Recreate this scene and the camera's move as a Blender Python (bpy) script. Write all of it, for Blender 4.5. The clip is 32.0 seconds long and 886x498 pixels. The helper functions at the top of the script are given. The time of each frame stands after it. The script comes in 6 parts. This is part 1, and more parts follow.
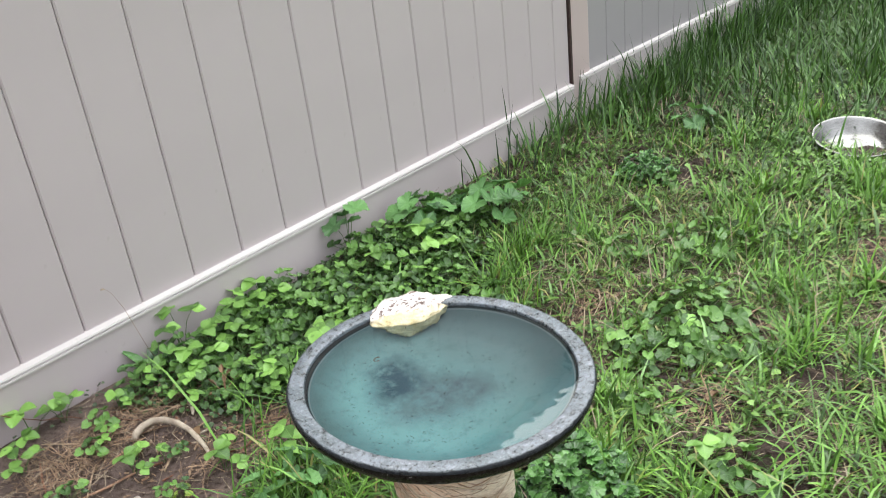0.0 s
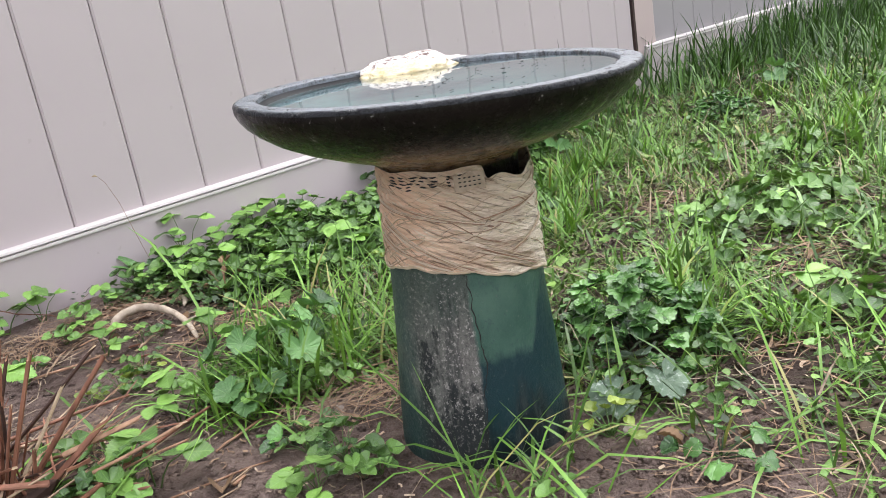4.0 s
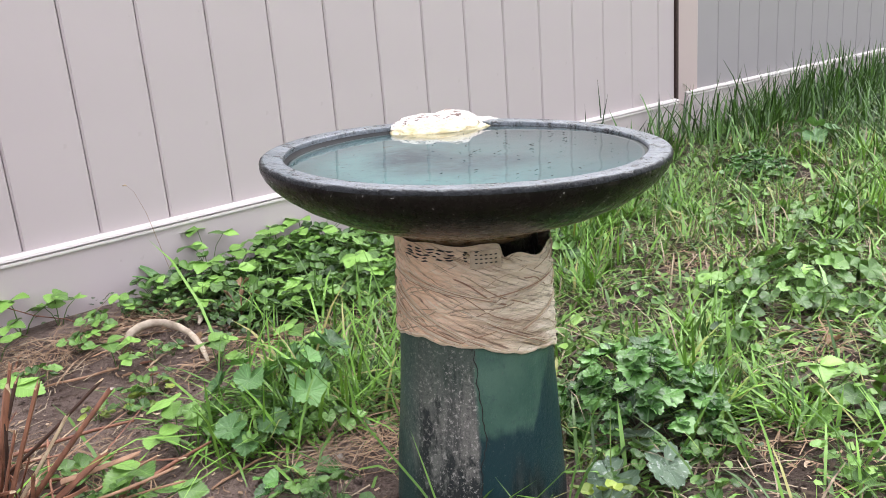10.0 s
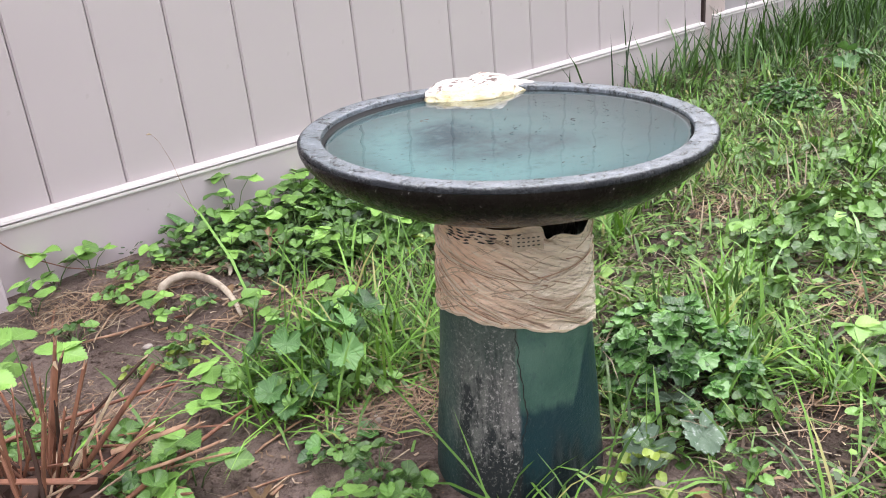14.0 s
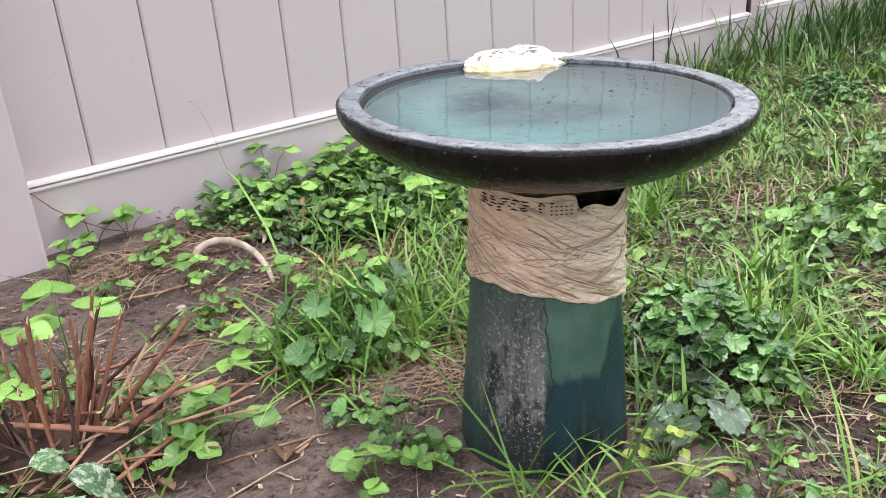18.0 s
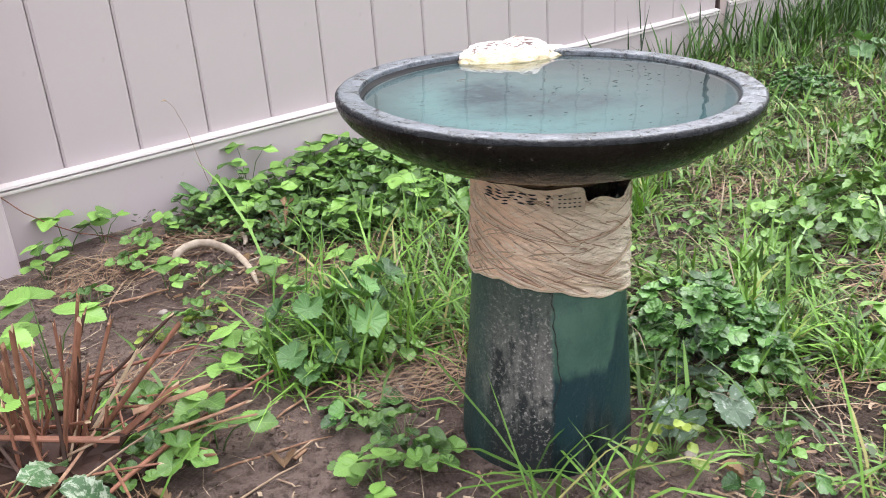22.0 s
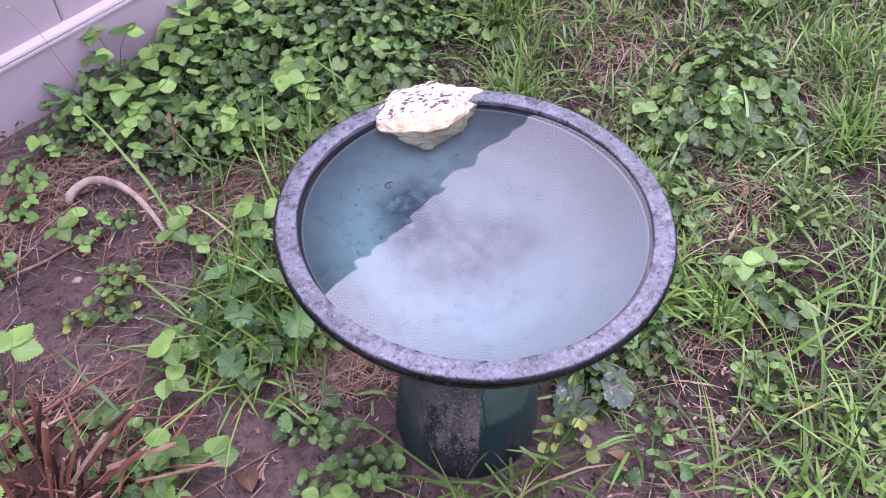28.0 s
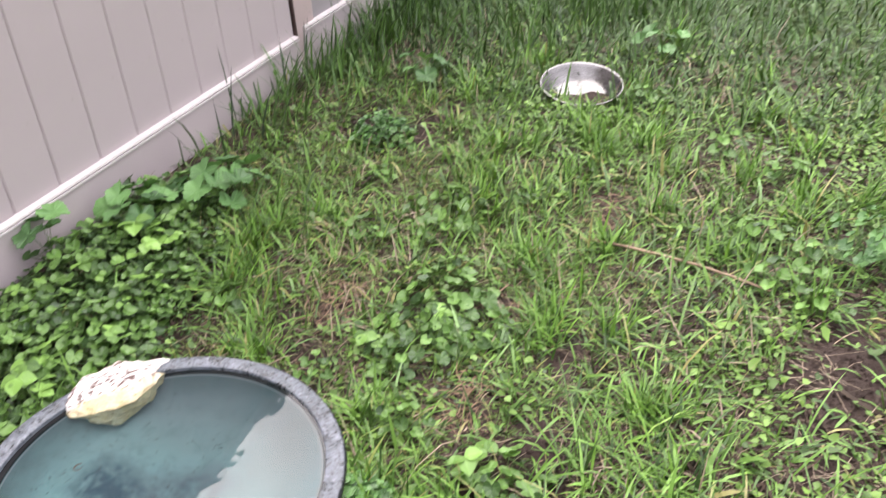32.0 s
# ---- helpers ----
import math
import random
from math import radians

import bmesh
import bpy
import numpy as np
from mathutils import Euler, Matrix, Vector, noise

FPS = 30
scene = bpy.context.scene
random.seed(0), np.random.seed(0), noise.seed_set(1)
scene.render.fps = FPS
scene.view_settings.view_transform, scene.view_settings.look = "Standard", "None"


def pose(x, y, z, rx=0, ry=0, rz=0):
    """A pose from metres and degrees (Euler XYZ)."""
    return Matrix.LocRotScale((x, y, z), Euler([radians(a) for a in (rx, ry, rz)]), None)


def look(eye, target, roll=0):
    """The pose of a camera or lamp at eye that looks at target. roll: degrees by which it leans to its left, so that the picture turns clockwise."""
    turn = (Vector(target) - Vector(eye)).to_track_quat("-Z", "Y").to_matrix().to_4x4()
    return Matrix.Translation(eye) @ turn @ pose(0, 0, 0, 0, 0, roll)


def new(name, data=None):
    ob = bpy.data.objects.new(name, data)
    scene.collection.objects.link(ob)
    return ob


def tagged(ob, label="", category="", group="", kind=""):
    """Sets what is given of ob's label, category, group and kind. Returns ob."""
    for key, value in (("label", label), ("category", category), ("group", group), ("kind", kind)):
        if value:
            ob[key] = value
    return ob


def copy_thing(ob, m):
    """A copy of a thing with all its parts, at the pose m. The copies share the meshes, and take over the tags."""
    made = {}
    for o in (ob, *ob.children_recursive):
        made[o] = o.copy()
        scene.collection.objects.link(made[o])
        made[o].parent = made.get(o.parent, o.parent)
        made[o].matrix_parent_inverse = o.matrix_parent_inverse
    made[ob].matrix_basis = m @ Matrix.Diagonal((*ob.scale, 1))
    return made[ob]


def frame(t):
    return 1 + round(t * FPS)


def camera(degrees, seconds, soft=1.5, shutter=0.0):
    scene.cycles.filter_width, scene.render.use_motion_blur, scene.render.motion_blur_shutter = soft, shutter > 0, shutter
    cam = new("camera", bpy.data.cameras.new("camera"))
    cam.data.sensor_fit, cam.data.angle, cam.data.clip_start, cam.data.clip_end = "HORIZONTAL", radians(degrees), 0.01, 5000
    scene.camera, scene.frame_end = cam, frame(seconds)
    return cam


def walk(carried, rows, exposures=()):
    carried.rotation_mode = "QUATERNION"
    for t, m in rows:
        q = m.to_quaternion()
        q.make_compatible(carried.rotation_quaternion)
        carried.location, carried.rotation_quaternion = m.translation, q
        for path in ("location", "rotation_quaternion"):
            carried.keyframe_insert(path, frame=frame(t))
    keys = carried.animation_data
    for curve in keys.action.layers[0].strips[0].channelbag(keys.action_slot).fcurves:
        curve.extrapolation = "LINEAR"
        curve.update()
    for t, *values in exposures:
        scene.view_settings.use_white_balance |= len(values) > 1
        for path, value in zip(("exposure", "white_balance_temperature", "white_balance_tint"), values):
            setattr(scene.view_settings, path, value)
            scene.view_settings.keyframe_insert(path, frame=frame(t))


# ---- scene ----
cam = camera(55.1, 32.0, 0.55, 0.3)
PATH = [
    (0, (-0.534, -1.742, 1.068), (0.791, -0.527, 0.192), -6.9),
    (0.5, (-0.424, -1.606, 0.854), (0.9, -0.419, -0.061), -5.7),
    (1, (-0.393, -1.581, 0.587), (1.015, -0.357, -0.138), -6.8),
    (1.5, (-0.407, -1.644, 0.539), (1.003, -0.383, -0.112), -4.5),
    (2, (-0.452, -1.712, 0.564), (0.924, -0.413, -0.084), -4.2),
    (2.5, (-0.451, -1.704, 0.537), (0.868, -0.336, -0.085), -5.0),
    (3, (-0.454, -1.709, 0.526), (0.845, -0.316, -0.082), -5.7),
    (3.5, (-0.463, -1.718, 0.495), (0.841, -0.313, -0.079), -10.0),
    (5.5, (-0.424, -1.656, 0.484), (0.85, -0.255, -0.161), -6.6),
    (6, (-0.433, -1.671, 0.563), (0.851, -0.25, -0.015), -5.7),
    (6.5, (-0.437, -1.697, 0.558), (0.842, -0.27, -0.012), -2.9),
    (7, (-0.441, -1.696, 0.555), (0.835, -0.268, -0.021), -2.3),
    (7.5, (-0.44, -1.702, 0.549), (0.835, -0.274, -0.031), -2.3),
    (8, (-0.447, -1.713, 0.553), (0.826, -0.285, -0.033), -2.7),
    (8.5, (-0.452, -1.712, 0.554), (0.819, -0.283, -0.03), -3.1),
    (9, (-0.45, -1.717, 0.552), (0.818, -0.284, -0.028), -4.1),
    (9.5, (-0.441, -1.722, 0.558), (0.825, -0.281, -0.008), -4.4),
    (10, (-0.43, -1.708, 0.551), (0.83, -0.262, -0.013), -4.6),
    (10.5, (-0.435, -1.701, 0.548), (0.816, -0.249, -0.02), -4.5),
    (11, (-0.422, -1.703, 0.53), (0.822, -0.26, -0.08), -5.6),
    (11.5, (-0.431, -1.71, 0.532), (0.796, -0.277, -0.135), -6.4),
    (12, (-0.428, -1.713, 0.546), (0.791, -0.28, -0.131), -6.0),
    (12.5, (-0.427, -1.706, 0.553), (0.785, -0.272, -0.136), -6.0),
    (13, (-0.424, -1.68, 0.582), (0.783, -0.242, -0.108), -6.5),
    (13.5, (-0.432, -1.686, 0.635), (0.778, -0.251, -0.056), -5.9),
    (14, (-0.428, -1.671, 0.62), (0.751, -0.245, -0.14), -5.6),
    (14.5, (-0.435, -1.673, 0.594), (0.716, -0.224, -0.165), -7.1),
    (15, (-0.431, -1.664, 0.593), (0.693, -0.191, -0.16), -7.4),
    (15.5, (-0.436, -1.674, 0.601), (0.677, -0.189, -0.144), -7.0),
    (17.5, (-0.441, -1.679, 0.602), (0.673, -0.207, -0.166), -4.4),
    (18, (-0.439, -1.68, 0.6), (0.676, -0.213, -0.179), -4.1),
    (18.5, (-0.439, -1.681, 0.602), (0.677, -0.219, -0.185), -4.0),
    (19, (-0.432, -1.683, 0.603), (0.685, -0.224, -0.187), -3.9),
    (19.5, (-0.435, -1.677, 0.604), (0.684, -0.22, -0.186), -3.5),
    (20, (-0.435, -1.682, 0.604), (0.687, -0.227, -0.187), -3.1),
    (20.5, (-0.433, -1.689, 0.605), (0.693, -0.239, -0.188), -2.6),
    (21, (-0.435, -1.69, 0.603), (0.697, -0.241, -0.185), -2.5),
    (21.5, (-0.457, -1.675, 0.593), (0.695, -0.241, -0.192), -5.7),
    (22, (-0.46, -1.638, 0.589), (0.722, -0.226, -0.193), -4.1),
    (22.5, (-0.412, -1.545, 0.668), (0.775, -0.259, -0.3), -5.0),
    (23, (-0.382, -1.517, 0.888), (0.64, -0.426, -0.441), -4.3),
    (23.5, (-0.395, -1.532, 1.004), (0.504, -0.565, -0.498), -0.5),
    (24, (-0.348, -1.546, 1.052), (0.509, -0.622, -0.501), 0.2),
    (24.5, (-0.314, -1.507, 1.081), (0.583, -0.58, -0.448), -0.7),
    (26.5, (-0.329, -1.418, 1.057), (0.665, -0.564, -0.454), -1.7),
    (27, (-0.33, -1.425, 1.053), (0.677, -0.581, -0.455), -1.5),
    (27.5, (-0.331, -1.426, 1.053), (0.685, -0.587, -0.452), -1.4),
    (28, (-0.33, -1.426, 1.055), (0.695, -0.588, -0.444), -1.2),
    (28.5, (-0.329, -1.425, 1.054), (0.711, -0.594, -0.439), -0.8),
    (29, (-0.332, -1.423, 1.053), (0.719, -0.59, -0.431), -0.4),
    (29.5, (-0.335, -1.425, 1.055), (0.725, -0.589, -0.42), -0.2),
    (30, (-0.345, -1.431, 1.059), (0.737, -0.586, -0.395), -0.2),
    (30.5, (-0.356, -1.438, 1.056), (0.757, -0.57, -0.361), -1.1),
    (31, (-0.331, -1.492, 1.093), (0.863, -0.600, -0.239), -2.7),
    (31.5, (-0.32, -1.574, 1.108), (1.055, -0.804, -0.125), -3.1),
    (32, (-0.311, -1.647, 1.133), (1.221, -0.965, 0.044), -3.4),
]
# gaps follow the same slow drift
EXPOSURES = [(0, 1.28, 6500, 4), (1, 1.31, 6500, 9), (3, 1.42, 6500, 11), (6, 1.47, 6500, 10), (7, 1.32, 6500, 9), (8, 1.51, 6500, 10), (14, 1.57, 6500, 12), (22.4, 1.58, 6500, 12),
             (23, 1.61, 6400, 20), (24, 1.4, 6250, 34), (24.5, 1.35, 6150, 40), (26.5, 1.11, 5780, 51), (30.3, 1.11, 5780, 51), (31.2, 1.18, 6000, 37), (32, 1.35, 6700, 18)]
walk(cam, [(t, look(e, g, r)) for t, e, g, r in PATH], EXPOSURES)

# ---- sky and light: bright overcast, the hidden sun stands beyond the fence ----
SUN_AZ, SUN_EL = 45.0, 57.0
world = bpy.data.worlds.new("world")
scene.world = world
world.use_nodes = True
wn, wl = world.node_tree.nodes, world.node_tree.links
wn.clear()
w_out, w_bg = wn.new("ShaderNodeOutputWorld"), wn.new("ShaderNodeBackground")
sky = wn.new("ShaderNodeTexSky")
sky.sky_type, sky.sun_disc = "NISHITA", False
sky.sun_elevation, sky.sun_rotation = radians(SUN_EL), radians(90 - SUN_AZ)
sky.air_density, sky.dust_density, sky.ozone_density = 1.0, 4.0, 1.0
grey = wn.new("ShaderNodeHueSaturation")
grey.inputs["Saturation"].default_value = 0.30
w_co, w_no, w_rm, w_mx = wn.new("ShaderNodeTexCoord"), wn.new("ShaderNodeTexNoise"), wn.new("ShaderNodeMapRange"), wn.new("ShaderNodeMix")
w_no.inputs["Scale"].default_value, w_no.inputs["Detail"].default_value = 2.6, 5.0
w_rm.inputs["From Min"].default_value, w_rm.inputs["From Max"].default_value = 0.35, 0.68
w_rm.inputs["To Min"].default_value, w_rm.inputs["To Max"].default_value = 0.78, 1.24
w_mx.data_type, w_mx.blend_type = "RGBA", "MULTIPLY"
w_mx.inputs["Factor"].default_value = 1.0
wl.new(w_co.outputs["Generated"], w_no.inputs["Vector"])
wl.new(w_no.outputs["Fac"], w_rm.inputs["Value"])
wl.new(sky.outputs["Color"], grey.inputs["Color"])
wl.new(grey.outputs["Color"], w_mx.inputs["A"])
w_mx.inputs["B"].default_value = (1.0, 1.0, 1.0, 1.0)
# a veil of even cloud over all of it
w_vl = wn.new("ShaderNodeMix")
w_vl.data_type = "RGBA"
w_vl.inputs["Factor"].default_value = 0.80
w_vl.inputs["B"].default_value = (4.4, 4.4, 4.75, 1.0)
wl.new(w_mx.outputs["Result"], w_vl.inputs["A"])
# overcast: the zenith three times as bright as the horizon
w_sp, w_gr, w_m2 = wn.new("ShaderNodeSeparateXYZ"), wn.new("ShaderNodeMapRange"), wn.new("ShaderNodeMix")
w_gr.inputs["To Min"].default_value, w_gr.inputs["To Max"].default_value = 0.30, 2.15
w_m2.data_type, w_m2.blend_type = "RGBA", "MULTIPLY"
w_m2.inputs["Factor"].default_value = 1.0
wl.new(w_co.outputs["Generated"], w_sp.inputs[0])
wl.new(w_sp.outputs["Z"], w_gr.inputs["Value"])
wl.new(w_vl.outputs["Result"], w_m2.inputs["A"])
wl.new(w_gr.outputs["Result"], w_m2.inputs["B"])
w_m3 = wn.new("ShaderNodeMix")
w_m3.data_type, w_m3.blend_type = "RGBA", "MULTIPLY"
w_m3.inputs["Factor"].default_value = 1.0
wl.new(w_m2.outputs["Result"], w_m3.inputs["A"])
wl.new(w_rm.outputs["Result"], w_m3.inputs["B"])
wl.new(w_m3.outputs["Result"], w_bg.inputs["Color"])
w_bg.inputs["Strength"].default_value = 0.145
wl.new(w_bg.outputs["Background"], w_out.inputs["Surface"])
sun = new("sun", bpy.data.lights.new("sun", "SUN"))
sun.data.energy, sun.data.angle, sun.data.color = 1.5, radians(90), (1.0, 0.97, 0.92)
sun.matrix_world = look((math.cos(radians(SUN_AZ)) * 20, math.sin(radians(SUN_AZ)) * 20, 20 * math.tan(radians(SUN_EL))), (0, 0, 0))


# ---- materials ----
class Nodes:
    """A node material under construction."""

    def __init__(self, name):
        self.m = bpy.data.materials.new(name)
        self.m.use_nodes = True
        self.t = self.m.node_tree
        self.p = self.t.nodes["Principled BSDF"]
        self.out = self.t.nodes["Material Output"]

    def n(self, kind, **kw):
        node = self.t.nodes.new("ShaderNode" + kind)
        for k, v in kw.items():
            if k == "data_type":
                node.data_type = v
            elif k == "blend_type":
                node.blend_type = v
            elif k == "operation":
                node.operation = v
            else:
                node.inputs[k.replace("_", " ")].default_value = v
        return node

    def l(self, a, b):
        self.t.links.new(a, b)

    def coord(self, which="Object", scale=(1, 1, 1), rot=(0, 0, 0)):
        c, mp = self.n("TexCoord"), self.n("Mapping")
        mp.inputs["Scale"].default_value, mp.inputs["Rotation"].default_value = scale, rot
        self.l(c.outputs[which], mp.inputs["Vector"])
        return mp.outputs["Vector"]

    def noise(self, vec, scale, detail=4.0, rough=0.55):
        t = self.n("TexNoise", Scale=scale, Detail=detail, Roughness=rough)
        self.l(vec, t.inputs["Vector"])
        return t.outputs["Fac"]

    def span(self, fac, a, b, lo=0.0, hi=1.0):
        r = self.n("MapRange")
        for k, v in (("From Min", a), ("From Max", b), ("To Min", lo), ("To Max", hi)):
            r.inputs[k].default_value = v
        self.l(fac, r.inputs["Value"])
        return r.outputs["Result"]

    def math(self, op, a, b=None):
        r = self.n("Math", operation=op)
        for i, v in enumerate((a, b)):
            if v is None:
                continue
            if isinstance(v, (int, float)):
                r.inputs[i].default_value = v
            else:
                self.l(v, r.inputs[i])
        return r.outputs[0]

    def mix(self, fac, a, b, how="MIX"):
        r = self.n("Mix", data_type="RGBA", blend_type=how)
        for sock, v in ((r.inputs["Factor"], fac), (r.inputs["A"], a), (r.inputs["B"], b)):
            if isinstance(v, (int, float)):
                sock.default_value = v
            elif isinstance(v, tuple):
                sock.default_value = (*v, 1.0)
            else:
                self.l(v, sock)
        return r.outputs["Result"]

    def bump(self, height, strength=0.3, dist=0.002):
        b = self.n("Bump", Strength=strength, Distance=dist)
        self.l(height, b.inputs["Height"])
        self.l(b.outputs["Normal"], self.p.inputs["Normal"])

    def done(self, color=None, rough=0.5, metal=0.0, spec=0.5, coat=0.0):
        if color is not None:
            if isinstance(color, tuple):
                self.p.inputs["Base Color"].default_value = (*color, 1.0)
            else:
                self.l(color, self.p.inputs["Base Color"])
        if isinstance(rough, (int, float)):
            self.p.inputs["Roughness"].default_value = rough
        else:
            self.l(rough, self.p.inputs["Roughness"])
        self.p.inputs["Metallic"].default_value = metal
        self.p.inputs["Specular IOR Level"].default_value = spec
        self.p.inputs["Coat Weight"].default_value = coat
        self.p.inputs["Coat Roughness"].default_value = 0.12
        return self.m

    def thin(self, amount, color):
        """Lets part of the light through, as a leaf does."""
        tr, mx = self.n("BsdfTranslucent"), self.n("MixShader")
        self.l(color, tr.inputs["Color"])
        mx.inputs[0].default_value = amount * 0.40
        self.l(self.p.outputs[0], mx.inputs[1])
        self.l(tr.outputs[0], mx.inputs[2])
        self.l(mx.outputs[0], self.out.inputs["Surface"])


def mat_vinyl(name, base):
    k = Nodes(name)
    v = k.coord()
    big, fine = k.noise(v, 1.7, 3), k.noise(k.coord(scale=(1, 1, 0.12)), 60, 3)
    info = k.n("ObjectInfo")
    c = k.mix(k.span(big, 0.3, 0.7), tuple(b * 0.93 for b in base), tuple(b * 1.05 for b in base))
    c = k.mix(k.span(info.outputs["Random"], 0, 1, 0, 0.12), c, tuple(b * 0.8 for b in base))
    spots = k.span(k.noise(v, 38, 2), 0.74, 0.80, 0, 0.25)
    c = k.mix(spots, c, (0.25, 0.21, 0.17))
    k.bump(fine, 0.06, 0.001)
    return k.done(c, k.span(big, 0.3, 0.7, 0.38, 0.5))


def mat_leaf(name, dark, light, island, veins=0.35, gloss=0.42, thin=0.28, yellow=0.0, pale=None, pale_amount=0.0, palm=0.0):
    k = Nodes(name)
    rnd = k.n("NewGeometry").outputs["Random Per Island"] if island else k.n("ObjectInfo").outputs["Random"]
    v = k.coord()
    c = k.mix(rnd, tuple(0.50 * a for a in dark), tuple(1.06 * a for a in light))
    c = k.mix(k.span(k.noise(v, 35 if not island else 3.0, 3), 0.35, 0.7, 0, 0.45), c, tuple(0.6 * a + 0.5 * b for a, b in zip(dark, light)))
    if yellow:
        c = k.mix(k.span(rnd, 1 - yellow, 1 - yellow + 0.02), c, (0.29, 0.28, 0.10))
    if veins:
        uv = k.n("UVMap").outputs["UV"]
        sep = k.n("SeparateXYZ")
        k.l(uv, sep.inputs[0])
        au = k.math("ABSOLUTE", sep.outputs["X"])
        w = k.math("SINE", k.math("MULTIPLY", k.math("SUBTRACT", k.math("MULTIPLY", sep.outputs["Y"], 7.5), k.math("MULTIPLY", au, 2.2)), 6.2832))
        side = k.span(w, 0.70, 1.0, 0, 0.55)
        mid = k.span(au, 0.0, 0.06, 1.0, 0.0)
        line = k.math("MAXIMUM", side, mid)
        c = k.mix(k.math("MULTIPLY", line, veins), c, tuple(min(1, a * 1.5 + 0.03) for a in light))
        k.bump(k.math("SUBTRACT", k.noise(v, 220, 2), k.math("MULTIPLY", line, 0.5)), 0.5, 0.0010)
    elif palm:
        # veins spreading from the stalk
        uv = k.n("UVMap").outputs["UV"]
        sep = k.n("SeparateXYZ")
        k.l(uv, sep.inputs[0])
        up = k.math("SUBTRACT", k.math("MULTIPLY", sep.outputs["Y"], 2.0), 1.0)
        ang = k.math("ARCTAN2", sep.outputs["X"], up)
        far = k.math("SQRT", k.math("ADD", k.math("MULTIPLY", sep.outputs["X"], sep.outputs["X"]), k.math("MULTIPLY", up, up)))
        near = k.math("MULTIPLY", k.math("ABSOLUTE", k.math("SINE", k.math("MULTIPLY", ang, palm))), far)
        twig = k.math("ABSOLUTE", k.math("SINE", k.math("ADD", k.math("MULTIPLY", far, 17.0), k.math("MULTIPLY", k.math("ABSOLUTE", k.math("SINE", k.math("MULTIPLY", ang, palm))), 3.0))))
        line = k.math("MAXIMUM", k.span(near, 0.10, 0.02), k.span(twig, 0.30, 0.0, 0.0, 0.45))
        c = k.mix(k.math("MULTIPLY", line, 0.30), c, tuple(min(1, a * 1.5 + 0.03) for a in light))
        k.bump(k.math("SUBTRACT", k.noise(v, 160, 3), k.math("MULTIPLY", line, 0.7)), 0.6, 0.0012)
    else:
        k.bump(k.math("ADD", k.noise(v, 130, 3), k.noise(v, 420, 2)), 0.45, 0.0014)
    if pale:
        c = k.mix(k.span(k.noise(v, 90, 4, 0.7), 0.62 - pale_amount, 0.72 - pale_amount), c, pale)
    k.done(c, k.span(k.noise(v, 60, 2), 0.3, 0.7, gloss * 0.8, gloss * 1.25), spec=0.42 if island else 0.55)
    k.thin(thin, k.mix(1.0, c, (1.25, 1.2, 0.55), "MULTIPLY"))
    return k.m


def mat_bark(name, a, b, rough=0.75, scale=60, island=False):
    k = Nodes(name)
    v = k.coord(scale=(1, 1, 0.25) if not island else (1, 1, 1))
    n1, n2 = k.noise(v, scale, 5, 0.65), k.noise(k.coord(), 9, 3)
    rnd = k.n("NewGeometry").outputs["Random Per Island"] if island else k.n("ObjectInfo").outputs["Random"]
    c = k.mix(k.span(n1, 0.35, 0.68), a, b)
    c = k.mix(k.span(rnd, 0, 1, 0, 0.65), c, b)
    c = k.mix(k.span(n2, 0.5, 0.75, 0, 0.5), c, tuple(x * 0.45 for x in a))
    k.bump(n1, 0.6, 0.002)
    return k.done(c, rough)


